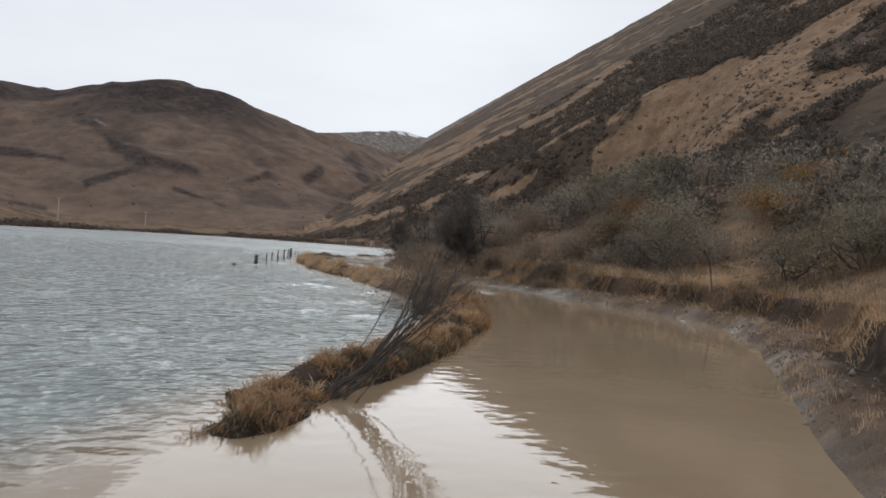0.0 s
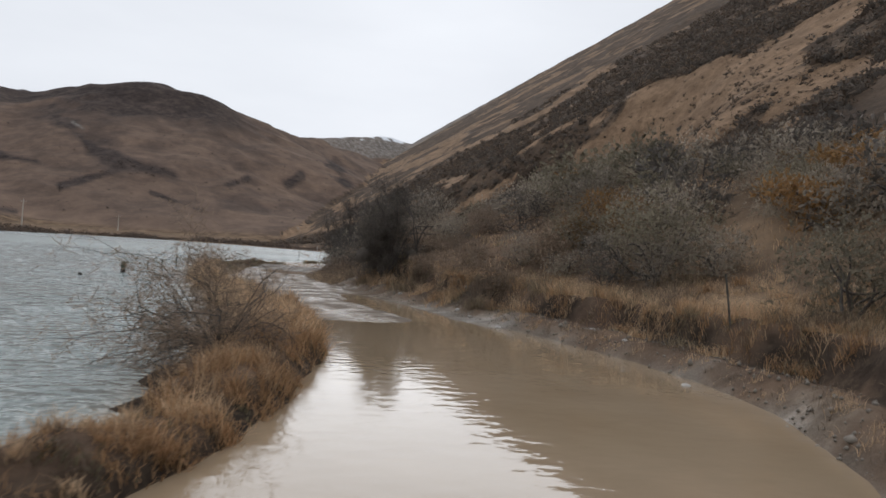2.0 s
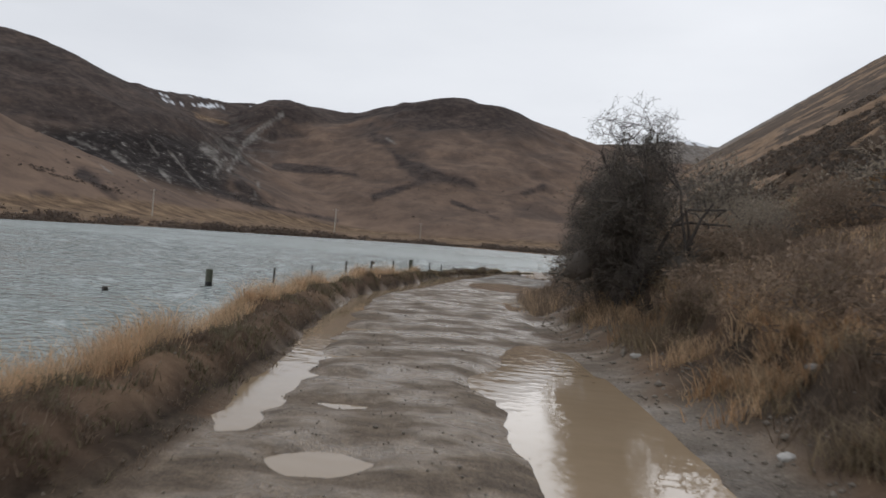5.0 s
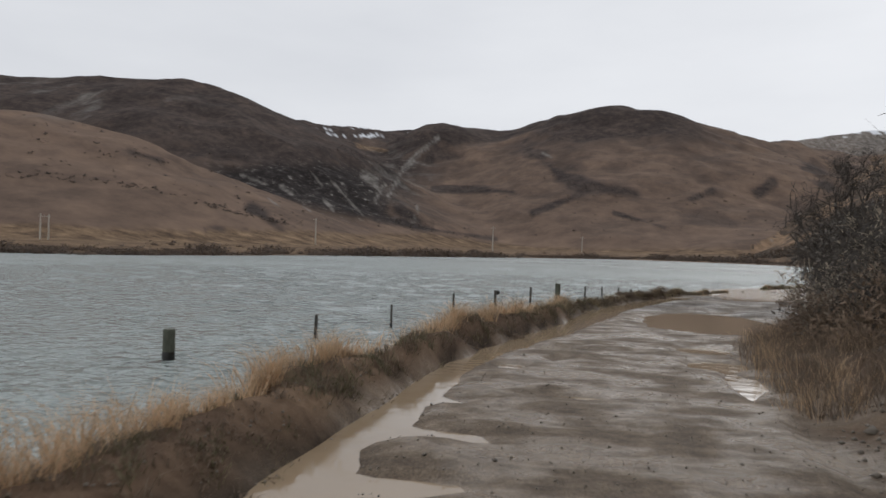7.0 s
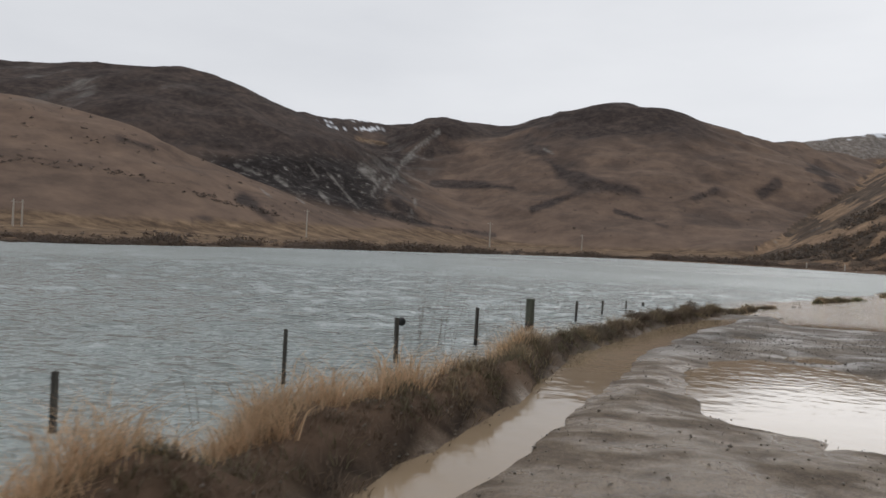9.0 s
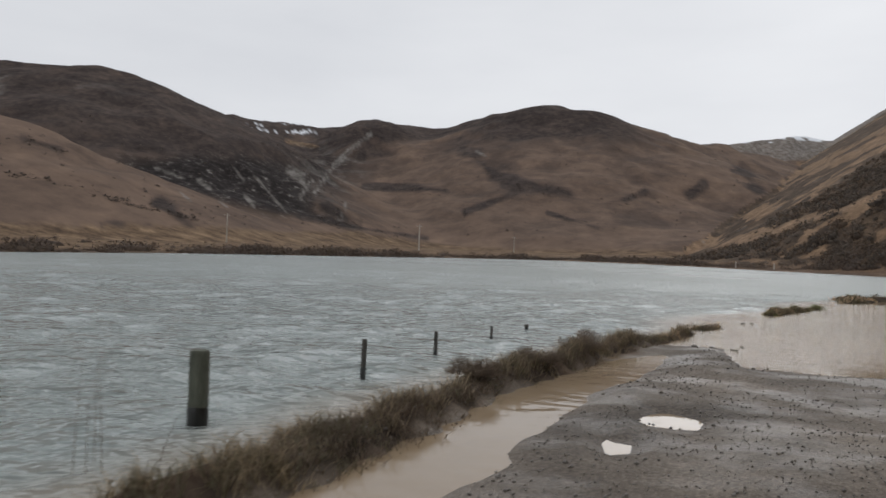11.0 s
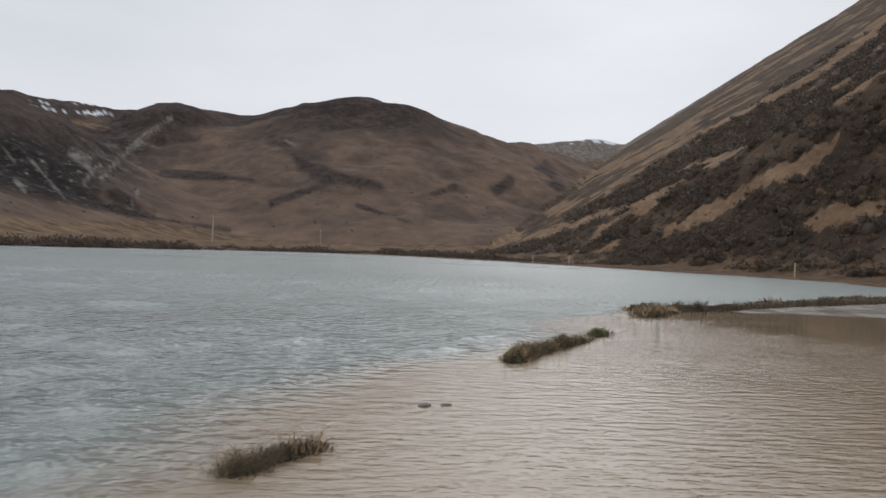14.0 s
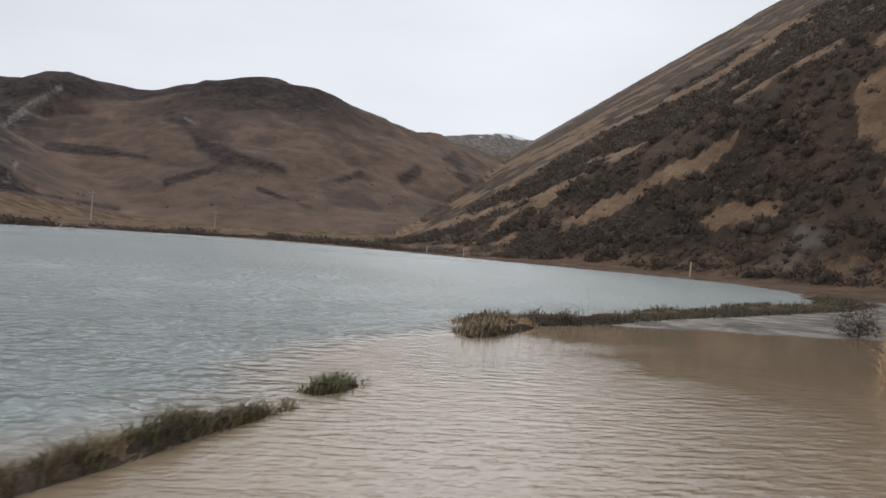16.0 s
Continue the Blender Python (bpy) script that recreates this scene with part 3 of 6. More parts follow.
def tube(bm, pts, radii, sides=6):
    """A tapered tube along pts, with closed ends."""
    rings = []
    for i, p in enumerate(pts):
        p = Vector(p)
        a, b = Vector(pts[max(i - 1, 0)]), Vector(pts[min(i + 1, len(pts) - 1)])
        d = (b - a).normalized()
        s = d.orthogonal().normalized()
        t = d.cross(s)
        rings.append([bm.verts.new(p + radii[i] * (math.cos(2 * math.pi * k / sides) * s + math.sin(2 * math.pi * k / sides) * t)) for k in range(sides)])
    for r0, r1 in zip(rings, rings[1:]):
        best = min(range(sides), key=lambda o: sum((r0[k].co - r1[(k + o) % sides].co).length for k in range(sides)))
        for k in range(sides):
            bm.faces.new((r0[k], r0[(k + 1) % sides], r1[(k + 1 + best) % sides], r1[(k + best) % sides]))
    bm.faces.new(rings[0][::-1])
    bm.faces.new(rings[-1])


# ---- ground and water ----


def ground_attrs(x, y, z):
    l, r = edge(LEFT_EDGE, y), edge(RIGHT_EDGE, y)
    e = x - r
    on_track = smooth(-0.12, 0.12, x - l + 0.22 * fbm(x, y, 3, 91)) * (1 - smooth(-0.2, 1.4, e + 1.1 * fbm(x * 0.8, y * 0.8, 3, 93)))
    on_track = on_track * (y > -60) * (y < 112)
    dist0 = np.hypot(x - HUB[0], y - HUB[1])
    lip = e - cut_line(y) + 0.35 * fbm(x * 1.6, y * 1.6, 3, 77)
    # cut face and ditch: bare soil, darkened to hold the lip's shade too
    cut = smooth(-1.3, -0.5, lip) * (1 - smooth(0.12, 0.30, lip)) * (y < 58) * (y > -40)
    low = (1 - smooth(0.10, 0.26, z)) * (x < l) * (y < 112) * (dist0 < 90)
    muddy = smooth(-0.6, 0.0, e) * (1 - smooth(0.9, 1.6, e)) * smooth(81.5, 83, y) * (1 - smooth(88, 91, y))
    soil_shade = np.clip(muddy + cut * smooth(-0.5, 0.1, fbm(x * 0.8, y * 0.8, 3, 95)) + low, 0, 1)
    across, along = slope_frame(x, y)
    slope_zone = smooth(5, 16, e) * (x > l) * (hillside(x, y) > z - 5) * ((y < 238) | (hillside(x, y) > 3))
    scrub_hill = scrub_mask(across, along)
    dist = np.hypot(x - HUB[0], y - HUB[1])
    bear = np.degrees(np.arctan2(x - EYE[0], y - EYE[1]))
    elev = np.degrees(np.arctan2(z - EYE[2], np.hypot(x - EYE[0], y - EYE[1])))
    far_zone = (dist > 230) * (1 - smooth(0.0, 1.0, slope_zone))
    patch = smooth(0.12, 0.34, fbm(x / 70, y / 70, 5, 101))
    high = smooth(7.2, 9.2, elev + 1.3 * fbm(x / 90, y / 90, 4, 103)) * 0.9
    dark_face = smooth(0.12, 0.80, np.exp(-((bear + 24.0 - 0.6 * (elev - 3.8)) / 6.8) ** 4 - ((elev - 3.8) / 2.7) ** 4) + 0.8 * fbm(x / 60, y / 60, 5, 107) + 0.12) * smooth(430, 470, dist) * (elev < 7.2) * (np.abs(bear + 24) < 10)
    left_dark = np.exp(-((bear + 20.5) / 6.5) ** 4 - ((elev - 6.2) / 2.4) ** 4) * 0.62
    # light put into colour: near left hill paler, the hill behind it darker
    front_lit = (1 - smooth(470, 540, dist)) * (bear < -22)
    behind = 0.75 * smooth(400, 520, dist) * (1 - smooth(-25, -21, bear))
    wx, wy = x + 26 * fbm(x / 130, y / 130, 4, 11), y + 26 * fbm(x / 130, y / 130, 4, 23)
    # darker hollows on the far hills: shading put into the scrub colour
    hollow_shade = 0.4 * smooth(0.22, 0.5, np.abs(fbm(wx / 85, wy / 85, 4, 37)) + 0.15 * fbm(x / 20, y / 20, 3, 125)) * smooth(1.5, 3.0, elev)
    scrub_shade_far = np.clip((0.28 * patch * (elev > 1.6) + high + left_dark + behind + hollow_shade) * (1 - 0.85 * front_lit), 0, 1)
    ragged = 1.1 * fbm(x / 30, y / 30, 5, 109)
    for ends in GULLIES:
        scrub_shade_far = np.maximum(scrub_shade_far, far_zone * 0.95 * (1 - smooth(0.25, 1.5, streak(bear, elev, ends, ragged))))
    scrub = np.where(far_zone > 0.5, scrub_shade_far, slope_zone * scrub_hill)
    shore = (dist < 330) * (far_zone > 0.5) * smooth(1, 5, z + 0.6) * (1 - smooth(1.0, 2.2, z))
    scrub = np.maximum(scrub, 0.55 * shore * smooth(-0.1, 0.25, fbm(x / 20, y / 9, 3, 111)))
    stony = np.zeros(np.shape(x))
    for ends in SCREES:
        stony = np.maximum(stony, 1 - smooth(0.6, 1.2, streak(bear, elev, ends, 0.9 * fbm(x / 9, y / 9, 3, 119))))
    face = np.exp(-((bear + 16.4) / 2.4) ** 4 - ((elev - 5.4) / 2.2) ** 4) * smooth(0.0, 0.4, fbm(x / 14, y / 14, 4, 113))
    upper_left = np.exp(-((bear + 40) / 7.5) ** 4 - ((elev - 9.3) / 1.2) ** 4) * smooth(0.15, 0.4, fbm(x / 22, y / 60, 4, 115))
    hill_rock = slope_zone * smooth(0.52, 0.64, fbm(across / 6, along / 9, 4, 117)) * 0.5
    rock = np.clip(far_zone * dark_face, 0, 1)
    # ridge beyond 1700 m takes scree grey for haze, painted into its colour
    scree_haze = np.clip(0.65 * (dist > 1700) + far_zone * (0.62 * stony + 0.35 * face + 0.5 * upper_left) + hill_rock, 0, 1)
    flats = np.clip(far_zone * (1 - smooth(2.8, 6.5, z + 1.8 * fbm(x / 30, y / 30, 3, 123))) * (dist < 700) + 0.9 * smooth(2.4, 3.6, e + 0.8 * fbm(x * 0.7, y * 0.7, 3, 127)) * (1 - smooth(8, 22, e)) * (1 - smooth(24, 36, y)), 0, 1)
    shore_at = np.interp(np.degrees(np.arctan2(x - HUB[0], y - HUB[1])), SHORE_FAR[:, 0], SHORE_FAR[:, 1])
    inland = dist - shore_at + 5 * fbm(x / 25, y / 25, 3, 83)
    flats = np.maximum(flats, far_zone * (1 - smooth(0.5, 1.1, streak(bear, elev, (-19.6, 7.4, -17.6, 7.1, 0.16), 0.5 * fbm(x / 30, y / 30, 3, 123)))))
    lakeside = (x < l) * (y > HUB[1] - 40) * (bear < 6)
    top_of_flats = np.interp(bear, [-60, -40, -22, -14, -8, 0, 6], [0.9, 0.85, 1.0, 1.0, 0.45, 0.15, 0.0])
    flats = np.maximum(flats, lakeside * smooth(4, 14, inland) * (1 - smooth(-0.12, 0.12, elev - top_of_flats + 0.25 * fbm(x / 30, y / 30, 3, 123))))
    scrub = np.maximum(scrub, 0.62 * lakeside * smooth(-1, 1, inland) * (1 - smooth(5, 14, inland)))
    scrub = np.maximum(scrub * (1 - 0.75 * flats * lakeside), 0.75 * lakeside * flats * smooth(0.05, 0.25, fbm(x / 20, y / 7, 4, 135)))
    snow = ((dist > 1350) & (elev > 8.0) & (slope_zone < 0.5)) * smooth(0.20, 0.30, fbm(bear / 0.9, elev / 0.16, 3, 121) - 0.10 + 0.16 * (bear > 6))
    shingle = on_track * smooth(53.5, 56.5, y + 1.5 * fbm(x * 0.6, y * 0.6, 3, 129)) * ((y < 80) | (y > 83))
    shingle = np.maximum(shingle, smooth(-0.4, 0.0, e) * (1 - smooth(0.3, 0.9, e + 0.7 * fbm(x, y, 3, 181))) * (1 - smooth(30, 36, y)) * (y > -60))
    return {"shingle": shingle, "mud": on_track, "soil_shade": soil_shade, "scrub": scrub * (1 - on_track), "rock": rock, "scree_haze": scree_haze, "snow": snow, "flats": flats, "slope": slope_zone, "far": far_zone}


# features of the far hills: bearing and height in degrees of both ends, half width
# first gully is drawn wide: the shade beside it is painted in too
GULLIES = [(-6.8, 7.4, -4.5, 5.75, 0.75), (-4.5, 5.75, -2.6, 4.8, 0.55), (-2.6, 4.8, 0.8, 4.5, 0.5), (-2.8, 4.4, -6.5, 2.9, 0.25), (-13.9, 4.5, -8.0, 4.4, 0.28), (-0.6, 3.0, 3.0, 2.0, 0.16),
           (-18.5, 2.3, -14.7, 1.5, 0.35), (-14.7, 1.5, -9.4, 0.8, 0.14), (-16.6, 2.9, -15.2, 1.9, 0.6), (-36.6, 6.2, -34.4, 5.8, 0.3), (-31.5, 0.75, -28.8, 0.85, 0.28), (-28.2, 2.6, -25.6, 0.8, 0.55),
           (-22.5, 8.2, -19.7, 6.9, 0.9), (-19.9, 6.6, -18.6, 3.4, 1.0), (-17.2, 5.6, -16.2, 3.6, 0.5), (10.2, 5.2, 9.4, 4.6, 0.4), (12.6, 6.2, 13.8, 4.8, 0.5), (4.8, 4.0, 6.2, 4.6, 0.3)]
SCREES = [(-16.1, 6.1, -17.6, 3.8, 0.10), (-17.8, 4.7, -18.6, 3.5, 0.10), (-19.3, 5.35, -18.7, 4.9, 0.36), (-18.7, 5.0, -18.4, 4.3, 0.22), (-13.7, 8.2, -15.0, 7.2, 0.16), (-15.0, 7.2, -16.2, 5.9, 0.2),
          (-15.2, 3.4, -15.7, 1.9, 0.09), (-23.2, 5.2, -22.6, 4.5, 0.09), (-22.4, 3.3, -21.9, 2.7, 0.16), (-25.7, 4.3, -24.9, 3.75, 0.13), (-21.1, 4.0, -19.6, 2.4, 0.07), (-21.8, 4.8, -20.6, 3.5, 0.08),
          (-5.9, 7.3, -5.2, 7.0, 0.09), (-28.5, 5.0, -26.8, 4.4, 0.09), (-26.8, 3.4, -26.2, 2.9, 0.08), (-24.2, 2.9, -23.6, 2.5, 0.07)]


def streak(bear, elev, ends, rough):
    """How far a place on the far hills lies from a streak, in its half widths."""
    b0, e0, b1, e1, half = ends
    ub, ue = b1 - b0, e1 - e0
    s = np.clip(((bear - b0) * ub + (elev - e0) * ue) / (ub * ub + ue * ue), 0, 1)
    return np.hypot(bear - b0 - s * ub, elev - e0 - s * ue) / half + rough


# strips of open grass on the steep slope, in metres across and along it: both ends, half width, how open
OPEN_GRASS = [(10, 360, 15, 225, 6, 1.0), (15, 225, 19, 170, 3.8, 1.0), (30, 158, 38, 216, 3, 0.8), (15, 149, 25, 137, 2.3, 1.0), (25, 137, 35, 124, 1.8, 0.9), (41, 133, 47, 120, 3.0, 1.0),
              (70, 400, 78, 322, 8, 1.0), (78, 322, 91, 257, 8, 1.0), (91, 257, 118, 280, 7, 0.8), (143, 321, 130, 281, 8, 0.8), (26, 115, 32, 107, 1.9, 0.9), (99, 430, 112, 330, 4, 0.9),
              (49, 99, 46, 62, 10, 1.0), (46, 62, 64, 55, 13, 1.0), (28, 34, 46, 60, 11, 0.95)]
OPEN_FOOT = [(0, -8, 12, 4, 2.6, 1.0), (-8, -19, -2, -24, 4, 0.9), (33, 22, 24, 6, 4.5, 0.9), (40, 430, 52, 600, 8, 0.9), (120, 480, 150, 640, 10, 0.8), (62, 20, 70, -10, 6, 0.7), (20, -20, 40, -40, 6, 0.7)]


def scrub_mask(across, along):
    """Where the steep slope is under dark scrub: everywhere but in uneven strips of open grass."""
    wa = across + 4.2 * fbm(across / 9, along / 14, 4, 131)
    wl = along + 6.0 * fbm(across / 12, along / 20, 4, 133)
    bare = np.zeros(np.shape(across))
    for a0, l0, a1, l1, half, much in OPEN_GRASS + OPEN_FOOT:
        ua, ul = a1 - a0, l1 - l0
        t = np.clip(((wa - a0) * ua + (wl - l0) * ul) / (ua * ua + ul * ul), 0, 1)
        d = np.hypot(wa - a0 - t * ua, wl - l0 - t * ul) / half
        bare = np.maximum(bare, much * (1 - smooth(0.55, 1.25, d)))
    bare = np.maximum(bare, 0.72 * smooth(300, 400, along) * smooth(0.10, 0.36, fbm(across / 26, along / 260, 3, 185)))
    spots = fbm(across / 5.5, along / 8, 4, 137) + 0.6 * fbm(across / 20, along / 34, 3, 139)
    return smooth(0.30, 0.62, 0.80 - 0.92 * bare + 0.58 * spots)


def build_ground():
    ys = np.concatenate([np.linspace(-60, -8, 40, endpoint=False), np.linspace(-8, 112, 440, endpoint=False), np.linspace(112, 200, 90)])
    xs = np.concatenate([np.linspace(-26, -4, 24, endpoint=False), np.linspace(-4, 34, 180, endpoint=False), np.linspace(34, 70, 70, endpoint=False), np.linspace(70, 120, 40)])
    X, Y = np.meshgrid(xs, ys, indexing="ij")
    Z = land(X, Y)
    near = [X, Y, Z]
    b = np.concatenate([np.arange(-180, -56, 4.0), np.arange(-56, 66, 0.2), np.arange(66, 181, 5.0)])
    rr = np.concatenate([np.linspace(20, 90, 10, endpoint=False), np.geomspace(90, 380, 76, endpoint=False), np.arange(380, 900, 4.0), np.arange(900, 1960, 11.0), np.geomspace(1960, 2700, 14)])
    B, R = np.meshgrid(np.radians(b), rr, indexing="ij")
    PX, PY = HUB[0] + R * np.sin(B), HUB[1] + R * np.cos(B)
    PZ = land(PX, PY)
    inside = smooth(-1, 3, PX + 26) * smooth(-1, 3, 120 - PX) * smooth(-1, 3, PY + 60) * smooth(-1, 3, 200 - PY)
    PZ2 = PZ - 6.0 * inside
    f1, f2 = grid_faces(*X.shape), grid_faces(*PX.shape) + X.size
    v = np.concatenate([np.stack([a.ravel() for a in near], 1), np.stack([PX.ravel(), PY.ravel(), PZ2.ravel()], 1)])
    a1, a2 = ground_attrs(X, Y, Z), ground_attrs(PX, PY, PZ)
    attrs = {k: np.concatenate([np.ravel(a1[k]), np.ravel(a2[k])]) for k in a1}
    me = raw_mesh("ground", v, np.concatenate([f1[:, ::1], f2[:, ::-1]]), GROUND, True, attrs)
    ob = new("ground", me)
    return tagged(ob, "brown tussock ground with a muddy flooded track and bare hills", "ground", kind="structure")


def build_water():
    ys = np.concatenate([np.linspace(-60, -2, 30, endpoint=False), np.arange(-2, 8, 0.5), np.arange(8, 80, 0.24), np.arange(80, 108, 0.5), np.linspace(108, 300, 60)])
    xs = np.concatenate([np.linspace(-300, -60, 24, endpoint=False), np.arange(-60, -14, 0.5), np.arange(-14, 12, 0.26), np.arange(12, 26, 0.4), np.linspace(26, 120, 46)])
    X, Y = np.meshgrid(xs, ys, indexing="ij")
    l = edge(LEFT_EDGE, Y)
    w = edge(BANK_WIDTH, Y)
    gap = np.exp(-((Y - 72.3) / 2.6) ** 4) + np.exp(-((Y - 81.8) / 2.4) ** 4)
    shift = l - 0.5 * w - 0.8 * gap + (0.3 + 0.7 * gap) * fbm(X / 2.5, Y / 2.5, 3, 141)
    silt = smooth(-0.6 - 1.2 * np.max(gap), 0.3, X - shift) * (1 - smooth(108, 113, Y)) * smooth(-58, -40, Y)
    calm = 1 - silt * 0.985
    ripple = silt * 0.10 * smooth(61, 68, Y) * (1 - 0.96 * smooth(24.6, 26.6, X + 1.6 * fbm(X / 2, Y / 2, 3, 157))) * (1 - smooth(82, 86, Y))
    # wind waves on the open lake, crests lying across the wind
    wx, wy = 0.94 * X + 0.34 * Y, -0.34 * X + 0.94 * Y
    wx, wy = wx + 0.5 * fbm(X / 3, Y / 3, 2, 143), wy + 0.6 * fbm(X / 3, Y / 3, 2, 145)
    close = smooth(-14.5, -12, X) * smooth(7, 10, Y) * (1 - smooth(77, 81, Y))
    gusty = 0.65 + 0.5 * smooth(-0.4, 0.4, fbm(X / 22, Y / 22, 3, 155))
    wave = 0.046 * close * fbm(wx / 0.62, wy / 0.46, 1, 147) + (0.10 - 0.06 * close) * fbm(wx / 1.7, wy / 1.3, 1, 149)
    wave = wave * gusty
    fade = smooth(-60, -50, X) * (1 - smooth(22, 26, X)) * smooth(-2, 1, Y) * (1 - smooth(102, 108, Y))
    Z = wave * fade * smooth(0.5, 1.0, calm)
    me = raw_mesh("lake", np.stack([X.ravel(), Y.ravel(), Z.ravel()], 1), grid_faces(*X.shape), WATER, True, {"silt": silt, "calm": calm, "ripple": ripple, "far_off": calm * (1 - smooth(-40, -2, X) * smooth(0, 12, Y) * (1 - smooth(64, 96, Y)))})
    ob = new("lake", me)
    return tagged(ob, "grey-green wind-rippled lake spilling brown over the track", "water", kind="structure")


build_ground()
build_water()

# ---- plants ----


def blades_mesh(name, base, height, lean, width, mat, rng):
    """Grass blades: one bent, tapering strip each."""
    n = len(base)
    ang = rng.uniform(0, 2 * math.pi, n)
    side = np.stack([np.cos(ang), np.sin(ang), np.zeros(n)], 1) * (width / 2)[:, None]
    la = rng.uniform(0, 2 * math.pi, n)
    ld = np.stack([np.cos(la), np.sin(la), np.zeros(n)], 1) * (lean * height)[:, None]
    up = np.stack([np.zeros(n), np.zeros(n), height], 1)
    mid = base + 0.55 * up + 0.28 * ld
    tip = base + up * (1 - 0.25 * lean[:, None]) + ld
    v = np.stack([base - side, base + side, mid + 0.75 * side, mid - 0.75 * side, tip], 1).reshape(-1, 3)
    k = np.arange(n)[:, None] * 5
    f = np.concatenate([k + [0, 1, 2], k + [0, 2, 3], k + [3, 2, 4]])
    up_n = np.stack([side[:, 1] / width * 1.2, -side[:, 0] / width * 1.2, np.full(n, 1.0)], 1) + rng.normal(0, 0.25, (n, 3))
    up_n /= np.linalg.norm(up_n, axis=1)[:, None]
    return raw_mesh(name, v, f, mat, normals=np.repeat(up_n, 5, axis=0))


def grass(name, spots, per, height, spread, mat, seed, label, lean=(0.2, 0.9), width=(0.003, 0.008), sink=0.03):
    """Tufts of grass on the land at spots (x, y, scale), all one mesh."""
    rng = np.random.default_rng(seed)
    spots = np.asarray(spots, float)
    i = np.repeat(np.arange(len(spots)), per)
    n = len(i)
    off = rng.normal(0, 1, (n, 2)) * spread * spots[i, 2:3]
    x, y = spots[i, 0] + off[:, 0], spots[i, 1] + off[:, 1]
    z = land(x, y) - sink
    base = np.stack([x, y, z], 1)
    h = rng.uniform(*height, n) * spots[i, 2]
    ok = z > -0.10
    base, h = base[ok], h[ok]
    n = len(base)
    me = blades_mesh(name, base, h, rng.uniform(*lean, n), rng.uniform(*width, n), mat, rng)
    return tagged(new(name, me), label, "grass", kind="stuff")


def twig_quads(p, q, w0, rng, w1=0.25, face=None):
    """Flat tapering twigs from p to q, their broad side turned to face."""
    d = q - p
    r = rng.normal(0, 1, p.shape) if face is None else face + rng.normal(0, 0.3, p.shape)
    s = np.cross(d, r)
    s /= np.linalg.norm(s, axis=1)[:, None] + 1e-9
    s *= w0[:, None] * 0.5
    v = np.stack([p - s, p + s, q + s * w1, q - s * w1], 1).reshape(-1, 3)
    f = np.arange(len(p) * 4).reshape(-1, 4)
    return v, f


def prism_mesh(segs, mat, name, sides=5):
    """Tapered limbs: rows of start, end and the two radii."""
    p, q = np.array([s[0] for s in segs]), np.array([s[1] for s in segs])
    r0, r1 = np.array([s[2] for s in segs]), np.array([s[3] for s in segs])
    d = q - p
    d /= np.linalg.norm(d, axis=1)[:, None] + 1e-9
    ref = np.where(np.abs(d[:, 2:3]) > 0.9, [[1.0, 0, 0]], [[0, 0, 1.0]])
    s = np.cross(d, ref)
    s /= np.linalg.norm(s, axis=1)[:, None]
    t = np.cross(d, s)
    vs = []
    for c, r in ((p, r0), (q, r1)):
        for k in range(sides):
            a = 2 * math.pi * k / sides
            vs.append(c + r[:, None] * (math.cos(a) * s + math.sin(a) * t))
    v = np.stack(vs, 1).reshape(-1, 3)
    o = np.arange(len(segs))[:, None] * 2 * sides
    f = np.concatenate([o + [k, (k + 1) % sides, sides + (k + 1) % sides, sides + k] for k in range(sides)])
    return raw_mesh(name, v, f, mat, True)


def grow(rng, base, direction, length, radius, depth, segs, tips, droop=0.0, wander=0.28, fork=(2, 3), shrink=0.72):
    """A limb with its forks; the ends go to tips."""
    p, d = np.array(base, float), np.array(direction, float)
    steps = 3
    for k in range(steps):
        d = d + rng.normal(0, wander, 3) - np.array([0, 0, droop])
        d /= np.linalg.norm(d)
        q = p + d * length / steps
        segs.append((p, q, radius * (1 - 0.18 * k), radius * (1 - 0.18 * (k + 1)), depth))
        p = q
        if depth > 0 and k < steps - 1 and rng.random() < 0.55:
            e = d + rng.normal(0, 0.75, 3)
            grow(rng, p, e / np.linalg.norm(e), length * shrink * 0.8, radius * 0.5, depth - 1, segs, tips, droop, wander, fork, shrink)
    if depth > 0:
        for _ in range(rng.integers(fork[0], fork[1] + 1)):
            e = d + rng.normal(0, 0.6, 3)
            grow(rng, p, e / np.linalg.norm(e), length * shrink, radius * 0.6, depth - 1, segs, tips, droop, wander, fork, shrink)
    else:
        tips.append((p, d))


